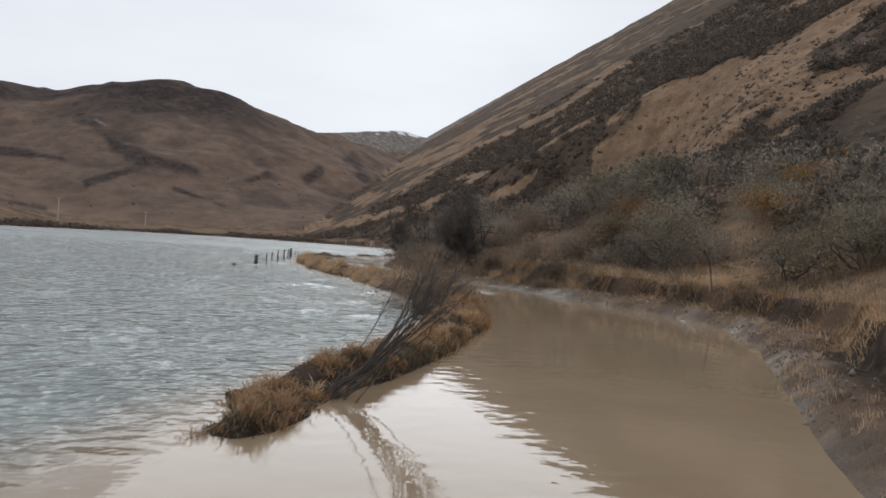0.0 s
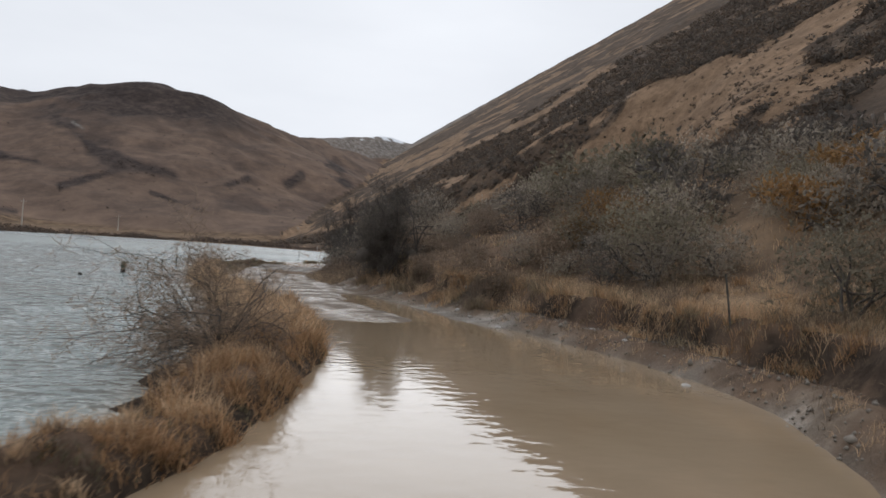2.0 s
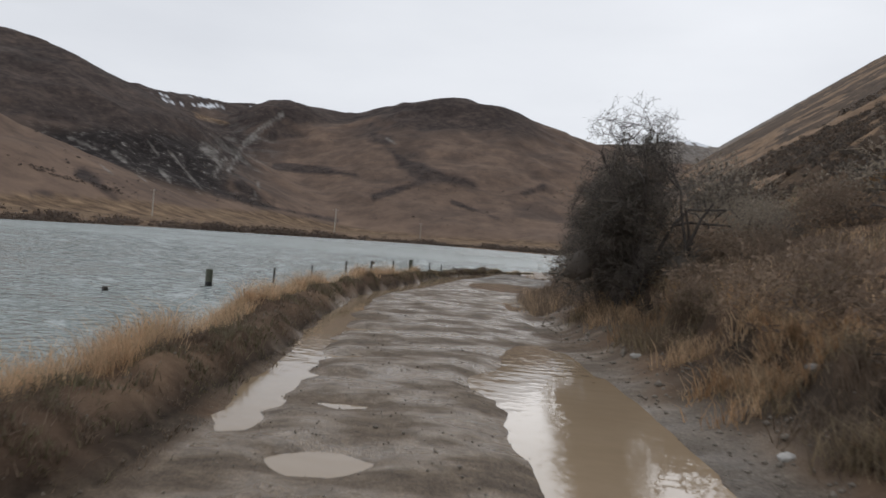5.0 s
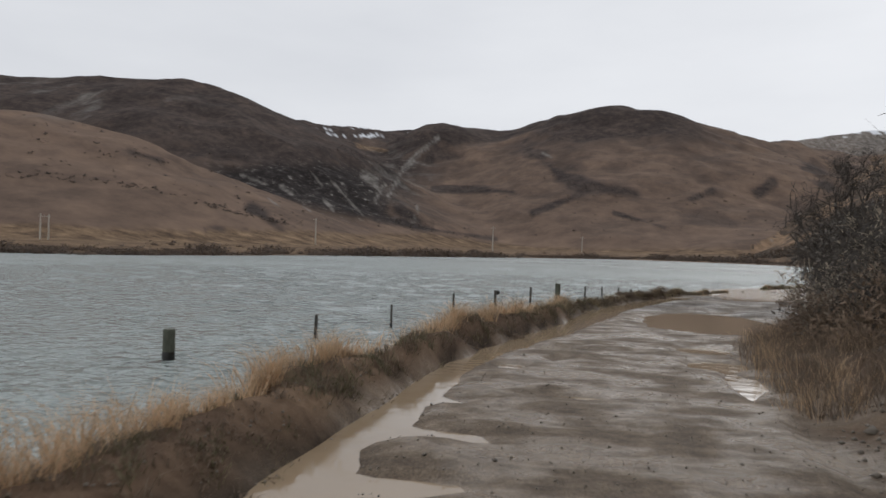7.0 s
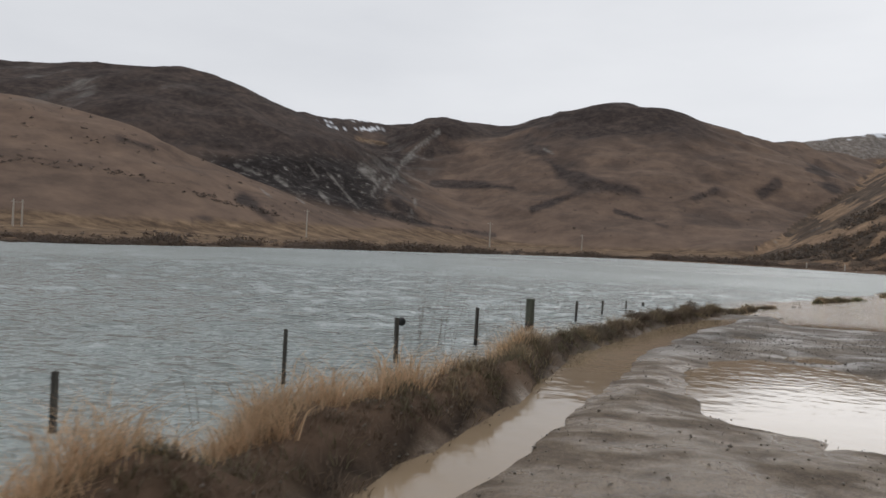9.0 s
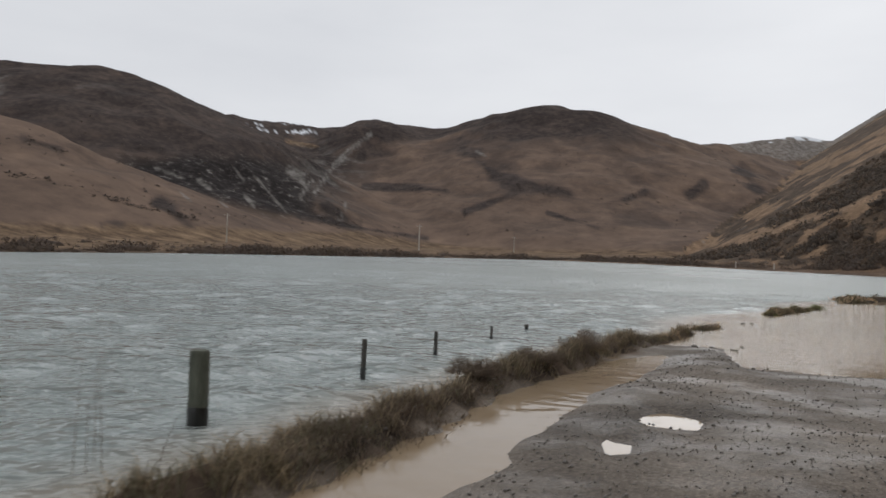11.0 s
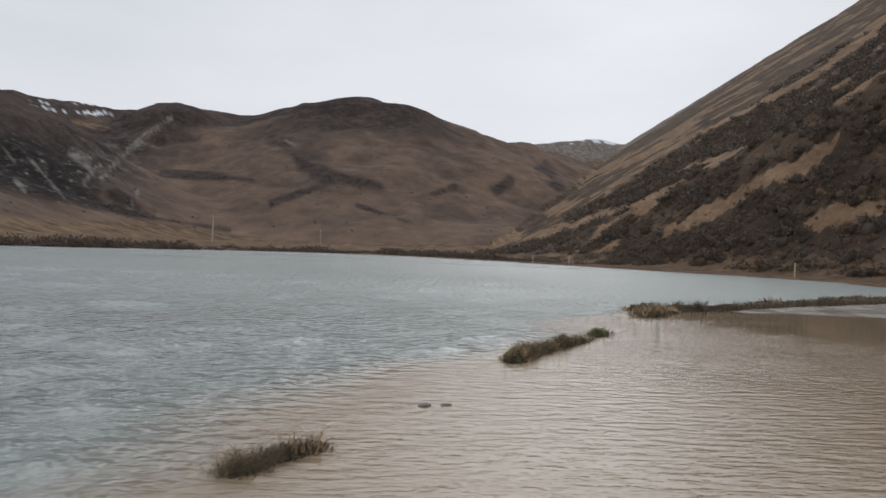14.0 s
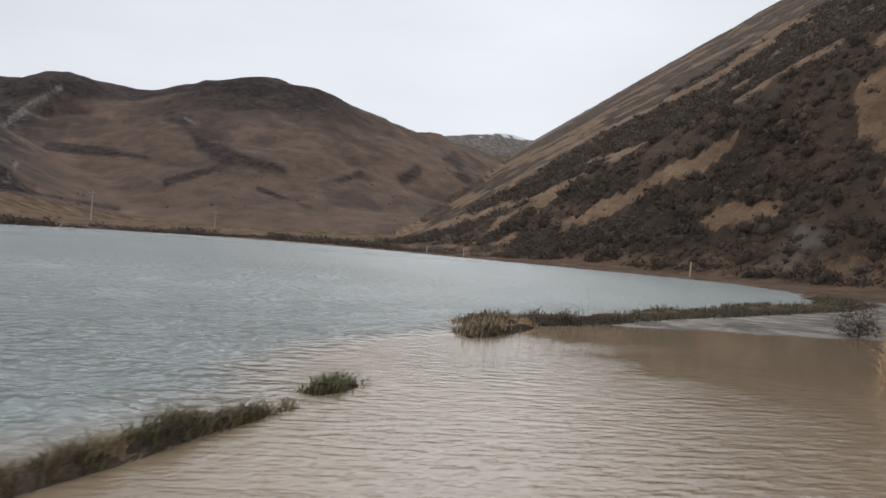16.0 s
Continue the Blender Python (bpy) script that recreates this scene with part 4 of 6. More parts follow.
def heart(centres, radii, rng, floor=0.02):
    """Rough inner domes that close a crown from behind: one lumpy eighteen-sided ball round each centre."""
    g = (1 + 5 ** 0.5) / 2
    base = np.array([(-1, g, 0), (1, g, 0), (-1, -g, 0), (1, -g, 0), (0, -1, g), (0, 1, g), (0, -1, -g), (0, 1, -g), (g, 0, -1), (g, 0, 1), (-g, 0, -1), (-g, 0, 1)], float)
    base /= np.linalg.norm(base[0])
    tri = np.array([(0, 11, 5), (0, 5, 1), (0, 1, 7), (0, 7, 10), (0, 10, 11), (1, 5, 9), (5, 11, 4), (11, 10, 2), (10, 7, 6), (7, 1, 8),
                    (3, 9, 4), (3, 4, 2), (3, 2, 6), (3, 6, 8), (3, 8, 9), (4, 9, 5), (2, 4, 11), (6, 2, 10), (8, 6, 7), (9, 8, 1)])
    n = len(centres)
    lump = rng.uniform(0.78, 1.12, (n, 12, 1))
    v = centres[:, None, :] + base[None] * radii[:, None, :] * lump
    v[..., 2] = np.maximum(v[..., 2], floor)
    nn = np.broadcast_to(base[None] + np.array([0, 0, 0.3]), v.shape).reshape(-1, 3)
    nn = nn / np.linalg.norm(nn, axis=1)[:, None]
    return v.reshape(-1, 3), (np.arange(n)[:, None, None] * 12 + tri[None]).reshape(-1, 3), nn


def shrub_meshes(seed, width, height, twigs, mat, lobes=12, stems=6, bare=0.3, twig_len=(0.08, 0.24), twig_w=(0.008, 0.018), leaf=(0.036, 0.088)):
    """A twiggy shrub: a mesh of stems, and a crown of fine twigs and small leaves in uneven lobes."""
    rng = np.random.default_rng(seed)
    cs, rs = [], []
    for _ in range(lobes):
        a, d = rng.uniform(0, 2 * math.pi), math.sqrt(rng.uniform(0, 1)) * 0.36 * width
        r = rng.uniform(0.16, 0.30) * width
        h = rng.uniform(0.04, 0.74) * height * (1 - 0.45 * (d / (0.5 * width)) ** 2)
        cs.append((d * math.cos(a), d * math.sin(a), h))
        rs.append((r, r, r * rng.uniform(0.6, 0.95) * min(1.2, height / width * 1.3)))
    cs, rs = np.array(cs), np.array(rs)
    k = rng.integers(0, lobes, twigs)
    u = rng.normal(0, 1, (twigs, 3))
    u /= np.linalg.norm(u, axis=1)[:, None]
    rad = rng.uniform(0.30, 1.12, twigs) ** 0.5
    p = cs[k] + u * rs[k] * rad[:, None]
    d = u * 0.8 + rng.normal(0, 0.55, (twigs, 3)) + np.array([0, 0, 0.35])
    d /= np.linalg.norm(d, axis=1)[:, None]
    ln = rng.uniform(*twig_len, twigs) * (1 + (rng.random(twigs) < 0.08) * 0.9)
    p[:, 2] = np.maximum(p[:, 2], 0.03)
    q = p + d * ln[:, None]
    q[:, 2] = np.maximum(q[:, 2], 0.02)
    v1, f1 = twig_quads(p, q, rng.uniform(*twig_w, twigs), rng, face=u + np.array([0, 0, 0.3]))
    m = int(twigs * (1.0 - bare))
    if m:
        j = rng.integers(0, twigs, m)
        c = p[j] + (q[j] - p[j]) * rng.uniform(0.2, 1, (m, 1))
        e = rng.normal(0, 1, (m, 3))
        e /= np.linalg.norm(e, axis=1)[:, None]
        v2, f2 = twig_quads(c, c + e * rng.uniform(*leaf, (m, 1)), rng.uniform(leaf[0] * 0.6, leaf[1] * 0.65, m), rng, 0.6, face=u[j] + np.array([0, 0, 0.3]))
        v1, f1 = np.concatenate([v1, v2]), np.concatenate([f1, f2 + len(v1)])
    mid = v1.reshape(-1, 4, 3).mean(1) - np.array([0, 0, 0.25 * height])
    out = mid / np.array([width, width, height]) * 2 + rng.normal(0, 0.16, mid.shape) + np.array([0, 0, 0.45])
    out /= np.linalg.norm(out, axis=1)[:, None]
    crown = raw_mesh("crown", v1, f1, mat, normals=np.repeat(out, 4, axis=0))
    segs, tips = [], []
    for _ in range(stems):
        a = rng.uniform(0, 2 * math.pi)
        dr = np.array([math.cos(a) * 0.55, math.sin(a) * 0.55, 1.0])
        grow(rng, (0, 0, -0.06), dr / np.linalg.norm(dr), 0.34 * height, 0.018 * height + 0.006, 2, segs, tips)
    return prism_mesh([s for s in segs if s[4] > 0], BARK, "branchwork", 4), crown


def make_shrub(meshes, m, label, group):
    ob = new("shrub")
    ob.matrix_basis = m
    mesh_part("branchwork", meshes[0], ob)
    mesh_part("crown", meshes[1], ob)
    return tagged(ob, label, "shrub", group)


def scaled_copy(proto, x, y, rz, s):
    ob = copy_thing(proto, Matrix())
    ob.location, ob.rotation_euler, ob.scale = (x, y, float(land(x, y)) - 0.05), (0, 0, radians(rz)), (s, s, s * 1.0)
    return ob


def build_tree(x, y, height, girth, seed, label, bare=0.5):
    """A thorn tree: several leaning stems, a dense dark skirt of twigs and a bare, open top."""
    rng = np.random.default_rng(seed)
    ob = new("thorn_tree")
    ob.location = (x, y, float(land(x, y)) - 0.1)
    k0 = height / 5.0
    segs, tips = [], []
    for a, ln in ((0.3, 1.75), (2.2, 1.55), (3.6, 1.35), (4.4, 1.45), (5.6, 1.6)):
        d = np.array([0.34 * math.cos(a), 0.34 * math.sin(a), 1.0])
        grow(rng, (0.12 * math.cos(a), 0.12 * math.sin(a), 0), d / np.linalg.norm(d), ln * k0, 0.075 * k0, 4, segs, tips, 0.0, 0.24, (2, 3), 0.72)
    top = sorted(t[0][2] for t in tips)[-3]
    squash = height / top
    segs = [(s[0] * [1, 1, squash], s[1] * [1, 1, squash], s[2], s[3], s[4]) for s in segs]
    tips = [(t[0] * [1, 1, squash], t[1]) for t in tips]
    reach = lambda q: girth * (0.78 + 0.30 * math.sin(3 * math.atan2(q[1], q[0]) + seed)) + 0.10 * q[2]
    segs = [s for s in segs if s[4] >= 3 or (math.hypot(s[1][0], s[1][1]) < reach(s[1]) and s[1][2] < 1.05 * height)]
    tips = [t for t in tips if math.hypot(t[0][0], t[0][1]) < reach(t[0]) and t[0][2] < 1.02 * height]
    # crooked boughs spreading flat at the top
    segs = [s for s in segs if s[4] >= 3 or s[1][2] < 0.76 * height]
    tips = [t for t in tips if t[0][2] < 0.78 * height]
    flat, ends = [], []
    for i in range(13):
        a = 2.4 * i + rng.uniform(-0.4, 0.4)
        d = np.array([math.cos(a), math.sin(a), rng.uniform(0.25, 1.0)])
        base = (0.22 * girth * math.cos(a), 0.22 * girth * math.sin(a), rng.uniform(0.66, 0.80) * height)
        grow(rng, base, d / np.linalg.norm(d), rng.uniform(0.20, 0.34) * girth, 0.020, 4, flat, ends, -0.02, 0.55, (2, 3), 0.80)
    segs += [s[:4] + (min(s[4], 2),) for s in flat if s[1][2] < 1.03 * height and math.hypot(s[1][0], s[1][1]) < 0.82 * girth]
    ends = [t for t in ends if t[0][2] < 1.03 * height and math.hypot(t[0][0], t[0][1]) < 0.82 * girth]
    mesh_part("trunk", prism_mesh([s for s in segs if s[4] >= 3 and s[1][2] < 0.9 * height], BARK, "trunk", 6), ob)
    mesh_part("branchwork", prism_mesh([s for s in segs if s[4] < 3], BARK, "branchwork", 4), ob)
    tp = np.array([t[0] for t in tips])
    td = np.array([t[1] for t in tips])
    k = rng.integers(0, len(tp), 11000)
    k = k[rng.random(len(k)) > 0.86 * smooth((1 - bare) * 0.85 * height, (1 - bare) * height + 0.9, tp[k, 2])]
    n = len(k)
    p = tp[k] - td[k] * rng.uniform(0, 0.5, (n, 1)) + rng.normal(0, 0.09, (n, 3))
    d = td[k] * 0.5 + rng.normal(0, 0.7, (n, 3))
    d /= np.linalg.norm(d, axis=1)[:, None]
    v1, f1 = twig_quads(p, p + d * rng.uniform(0.08, 0.30, (n, 1)), rng.uniform(0.007, 0.018, n), rng)
    ep, ed = np.array([t[0] for t in ends]), np.array([t[1] for t in ends])
    j = rng.integers(0, len(ep), 1500)
    ep = ep[j] - ed[j] * rng.uniform(0, 0.35, (len(j), 1)) + rng.normal(0, 0.02, (len(j), 3))
    ed = ed[j] * 0.5 + rng.normal(0, 0.6, (len(j), 3))
    ed /= np.linalg.norm(ed, axis=1)[:, None]
    v3, f3 = twig_quads(ep, ep + ed * rng.uniform(0.05, 0.16, (len(j), 1)), rng.uniform(0.005, 0.010, len(j)), rng)
    v1, f1 = np.concatenate([v1, v3]), np.concatenate([f1, f3 + len(v1)])
    # dense lower lobes
    m, lobes = 9000, 13
    ang, far = rng.uniform(0, 2 * math.pi, lobes), girth * np.sqrt(rng.uniform(0.02, 0.62, lobes))
    cs = np.stack([far * np.cos(ang), far * np.sin(ang), rng.uniform(0.08, 0.62, lobes) * height * (1 - 0.35 * far / girth)], 1)
    rs = np.repeat((girth * rng.uniform(0.26, 0.46, lobes))[:, None], 3, 1) * [1, 1, 1.1]
    i = rng.integers(0, lobes, m)
    u = rng.normal(0, 1, (m, 3))
    u /= np.linalg.norm(u, axis=1)[:, None]
    c = cs[i] + u * rs[i] * rng.uniform(0.45, 1.08, (m, 1)) ** 0.5
    c[:, 2] = np.maximum(c[:, 2], 0.05)
    e = u * 0.7 + rng.normal(0, 0.6, (m, 3))
    e /= np.linalg.norm(e, axis=1)[:, None]
    v2, f2 = twig_quads(c, c + e * rng.uniform(0.08, 0.30, (m, 1)), rng.uniform(0.010, 0.028, m), rng)
    hv, hf, _ = heart(cs, rs * 0.66, rng)
    quads = np.concatenate([f1, f2 + len(v1)])
    crown = raw_mesh("crown", np.concatenate([v1, v2, hv]), np.concatenate([quads[:, [0, 1, 2]], quads[:, [0, 2, 3]], hf + len(v1) + len(v2)]), TWIG_DARK)
    mesh_part("crown", crown, ob)
    return tagged(ob, label, "tree")


def build_bare_bush():
    """The leafless bush on the bank, its long branches arching over the lake."""
    rng = np.random.default_rng(12)
    ob = new("bare_bush")
    x, y = 6.25, 18.4
    ob.location = (x, y, max(float(land(x, y)), 0) - 0.05)
    segs, tips = [], []
    for i in range(52):
        a = rng.uniform(0, 2 * math.pi)
        d = np.array([1.0 * math.cos(a) - 0.3, 0.9 * math.sin(a), rng.uniform(0.35, 1.1)])
        s = (0.03 * rng.normal(), 0.03 * rng.normal(), 0)
        grow(rng, s, d / np.linalg.norm(d), rng.uniform(0.55, 1.15), 0.012, 3, segs, tips, 0.09, 0.2, (1, 2), 0.7)
    # nothing hangs over the flood
    segs, tips = [s for s in segs if s[1][0] < 0.85], [t for t in tips if t[0][0] < 0.85]
    mesh_part("branchwork", prism_mesh([s for s in segs if s[4] >= 2], BARK, "branchwork", 4), ob)
    mesh_part("brushwood", prism_mesh([s for s in segs if s[4] < 2], BARK, "brushwood", 3), ob)
    tp, td = np.array([t[0] for t in tips]), np.array([t[1] for t in tips])
    k = rng.integers(0, len(tp), 12000)
    n = len(k)
    p = tp[k] - td[k] * rng.uniform(0, 0.5, (n, 1)) + rng.normal(0, 0.05, (n, 3))
    d = td[k] * 0.4 + rng.normal(0, 0.6, (n, 3))
    d /= np.linalg.norm(d, axis=1)[:, None]
    v, f = twig_quads(p, p + d * rng.uniform(0.05, 0.22, (n, 1)), rng.uniform(0.004, 0.010, n), rng)
    mesh_part("twig_spray", raw_mesh("twig_spray", v, f, TWIG_BROWN), ob)
    tagged(ob, "leafless reddish-brown bush on the grassy bank", "bush")
    # long stems fanning out over the water
    fan = new("bare_bush")
    x, y = 1.42, 8.1
    fan.location = (x, y, max(float(land(x, y)), 0) - 0.1)
    for _ in range(26):
        bm = bmesh.new()
        a = radians(30 + 52 * rng.uniform(0, 1))
        d = Vector((math.cos(a), 0.35 * rng.normal(), math.sin(a))).normalized()
        ln = rng.uniform(0.35, 0.92)
        s0 = Vector((0.14 * rng.normal(), 0.14 * rng.normal(), 0))
        hub = Vector((0.90 + 0.09 * rng.normal(), 0.07 * rng.normal(), 0.76 + 0.09 * rng.normal()))
        tip = hub + d * ln + Vector((0, 0, 0.05))
        tube(bm, [s0, 0.5 * (s0 + hub) + Vector((0.05, 0, -0.05)), hub, hub + 0.5 * ln * d, tip], [0.007, 0.006, 0.0055, 0.004, 0.002], 5)
        for k in range(8):
            u = rng.uniform(0.1, 0.9)
            p0 = hub + d * u * ln
            e = (d + Vector(rng.normal(0, 0.26, 3))).normalized()
            tube(bm, [p0, p0 + e * 0.1, p0 + e * 0.2], [0.0035, 0.0025, 0.0012], 3)
        part("stem", bm, BARK, fan)
    return tagged(fan, "dark bare broom-like stems leaning from the tip of the bank", "bush")


def scatter(rng, count, draw, gap):
    out = []
    for _ in range(count * 6):
        if len(out) >= count:
            break
        x, y, s = draw()
        if all((x - a) ** 2 + (y - b) ** 2 > (gap * 0.5 * (s + c)) ** 2 for a, b, c in out):
            out.append((x, y, s))
    return out


def build_shrubs():
    kinds = {
        "grey": (shrub_meshes(1, 2.7, 2.1, 1450, TWIG_GREY, 14, stems=4, bare=0.0), "grey twiggy shrub on the rough terrace"),
        "grey2": (shrub_meshes(2, 2.4, 1.6, 1450, TWIG_GREY, 10, 4, bare=0.1), "low spreading grey shrub above the cut bank"),
        "olive": (shrub_meshes(3, 2.5, 2.0, 1450, TWIG_OLIVE, 14, stems=4, bare=0.0), "olive-grey shrub on the rough terrace"),
        "dark": (shrub_meshes(4, 2.4, 2.2, 1450, TWIG_DARK, 13, stems=4, bare=0.1), "dark dense shrub on the lower slope"),
        "brown": (shrub_meshes(5, 2.0, 1.1, 900, TWIG_BROWN, 10, 3, bare=0.1), "low brown scrub at the edge of the track"),
        "rust": (shrub_meshes(6, 2.6, 1.9, 1250, TWIG_RUST, 12, stems=4, bare=0.0), "rusty orange shrub on the slope"),
    }
    for k, (sd, w, h, tw, mt) in {"grey": (1, 2.7, 2.1, 560, TWIG_GREY), "olive": (3, 2.5, 2.0, 560, TWIG_OLIVE), "dark": (4, 2.4, 2.2, 560, TWIG_DARK), "rust": (6, 2.6, 1.9, 560, TWIG_RUST)}.items():
        kinds[k + "_far"] = (shrub_meshes(sd, w, h, tw, mt, 12, stems=2, bare=0.0, twig_w=(0.018, 0.036), leaf=(0.08, 0.17)), kinds[k][1])
    protos = {}
    first = {"grey": (22.5, 36.0), "grey2": (19.5, 30.5), "olive": (24.0, 27.0), "dark": (27.5, 39.5), "brown": (15.2, 38.0), "rust": (30.5, 31.2), "grey_far": (33.0, 40.5), "olive_far": (34.5, 46.0), "dark_far": (32.0, 51.0), "rust_far": (37.0, 36.0)}
    for k, (meshes, label) in kinds.items():
        ob = make_shrub(meshes, Matrix(), label, "shrubs above the track")
        x, y = first[k]
        ob.location = (x, y, float(land(x, y)) - 0.05)
        protos[k] = ob
    rng = np.random.default_rng(8)
    taken = [(x, y, 1.0) for x, y in first.values()]

    def put(kind, x, y, s):
        if kind + "_far" in protos and x - edge(RIGHT_EDGE, y) > 9:
            kind = kind + "_far"
        ob = scaled_copy(protos[kind], x, y, rng.uniform(0, 360), s)
        taken.append((x, y, s))
        return ob

    # a dense belt over the terrace and the foot of the slope
    def belt():
        y = rng.uniform(23, 64)
        near = 3.9 - 1.2 * float(smooth(34, 42, y))
        return edge(RIGHT_EDGE, y) + near + rng.uniform(0, 1) ** 0.8 * 22, y, 0.60 + 1.05 * rng.uniform(0, 1) ** 1.2

    for x, y, s in scatter(rng, 165, belt, 1.25):
        e = x - edge(RIGHT_EDGE, y)
        kind = rng.choice(["grey", "grey2", "olive", "dark", "brown"], p=[0.26, 0.12, 0.20, 0.20, 0.22] if e > 6 else [0.2, 0.3, 0.1, 0.1, 0.3])
        if e > 10 and rng.random() < 0.26:
            kind, s = "rust", 0.7 * s
        put(str(kind), float(x), float(y), float(s))

    # the big bushes above the straw terrace
    for kind, x, y, s in (("olive", 18.6, 26.5, 1.5), ("grey", 20.0, 27.6, 1.3), ("rust", 22.2, 24.8, 1.0), ("rust", 23.2, 26.0, 0.85), ("dark", 23.6, 22.4, 1.5), ("olive", 17.2, 18.6, 1.2), ("olive", 18.9, 17.6, 1.35),
                          ("grey", 20.6, 18.8, 1.3), ("rust", 19.2, 30.8, 1.0), ("rust", 20.6, 31.6, 1.1), ("brown", 18.0, 31.0, 1.3)):
        put(kind, x, y, s)

    def open_terrace():
        y = rng.uniform(-6, 23)
        return edge(RIGHT_EDGE, y) + 6.8 + rng.uniform(0, 1) ** 1.3 * 22, y, rng.uniform(0.6, 1.5)

    for x, y, s in scatter(rng, 72, open_terrace, 1.4):
        put(str(rng.choice(["grey", "olive", "grey2", "dark"], p=[0.20, 0.32, 0.10, 0.38])), float(x), float(y), float(s))
    # brown scrub hanging over the edge of the track at the bend
    for i in range(15):
        y = rng.uniform(25, 57)
        put("brown", float(edge(RIGHT_EDGE, y) + rng.uniform(1.7, 4.6)), float(y), float(rng.uniform(0.55, 1.0)))
    for x, y, s in ((14.9, 47.4, 1.0), (15.4, 48.6, 1.1), (16.0, 50.6, 1.2), (15.5, 46.0, 1.1), (18.8, 48.0, 1.5), (16.8, 47.3, 1.35), (19.6, 51.2, 1.5)):
        put("dark" if s > 1.05 else "grey2", x, y, s)
    for x, y, s in ((14.3, 46.2, 0.85), (14.4, 47.6, 0.9), (14.9, 49.0, 1.0), (15.1, 50.6, 0.9), (14.6, 45.0, 1.15), (15.3, 47.2, 1.25)):
        put("brown", x, y, s)
    for x, y, s in ((36.8, 57.5, 1.0), (40.4, 64.7, 1.1), (39.5, 61.0, 0.9), (31.5, 29.4, 1.05), (33.2, 32.6, 0.9), (41.5, 56.0, 0.8), (43.0, 60.0, 0.9), (38.0, 52.0, 0.8), (40.5, 49.0, 0.7), (44.5, 66.5, 0.9), (36.0, 44.0, 0.7)):
        put("rust", x, y, s)
    for x, y, s in ((34.6, 88.2, 0.5), (35.6, 89.4, 0.6), (35.4, 87.0, 0.7)):
        put("dark" if x < 33 or s < 0.52 else "brown", x, y, s)


def clump_mesh(name, spots, per, mat, seed, leaf=(0.18, 0.42), flat=0.75, slim=0.5):
    """Far scrub: domed clumps of many small leaves at spots (x, y, z, size), all one mesh."""
    rng = np.random.default_rng(seed)
    spots = np.asarray(spots, float)
    i = np.repeat(np.arange(len(spots)), per)
    n = len(i)
    u = rng.normal(0, 1, (n, 3))
    u /= np.linalg.norm(u, axis=1)[:, None]
    u[:, 2] = np.abs(u[:, 2]) * flat
    lump = 0.75 + 0.5 * rng.random(n)
    p = spots[i, :3] + u * (spots[i, 3] * 0.5 * lump)[:, None]
    d = rng.normal(0, 1, (n, 3)) + u * 0.5
    d /= np.linalg.norm(d, axis=1)[:, None]
    size = rng.uniform(*leaf, n) * spots[i, 3]
    v, f = twig_quads(p - d * (size * 0.5)[:, None], p + d * (size * 0.5)[:, None], size * slim, rng, 0.6, face=u + np.array([0, 0, 0.3]))
    out = u * np.array([1, 1, 1.2]) + np.array([0, 0, 0.35]) + rng.normal(0, 0.25, (n, 3))
    out /= np.linalg.norm(out, axis=1)[:, None]
    out = np.repeat(out, 4, axis=0)
    hv, hf, hn = heart(spots[:, :3], np.repeat(spots[:, 3:], 3, 1) * [0.29, 0.29, 0.27], rng, floor=-9.0)
    return raw_mesh(name, np.concatenate([v, hv]), np.concatenate([f[:, [0, 1, 2]], f[:, [0, 2, 3]], hf + len(v)]), mat, normals=np.concatenate([out, hn]))


FAR_BUSH = leaf_material("far_bush_leaves", (0.110, 0.092, 0.082), (0.150, 0.126, 0.112), (0.190, 0.160, 0.142))
HILL_BUSH = leaf_material("hill_bush_leaves", (0.080, 0.068, 0.059), (0.122, 0.103, 0.089), (0.172, 0.145, 0.125))

HILL_BROWN = leaf_material("hill_brown_leaves", (0.110, 0.083, 0.064), (0.165, 0.124, 0.095), (0.230, 0.173, 0.132))
SHORE_BROWN = leaf_material("shore_brown_leaves", (0.150, 0.113, 0.088), (0.215, 0.163, 0.127), (0.290, 0.220, 0.172))
SHORE_BUSH = leaf_material("shore_bush_leaves", (0.140, 0.112, 0.097), (0.190, 0.152, 0.132), (0.240, 0.195, 0.165))


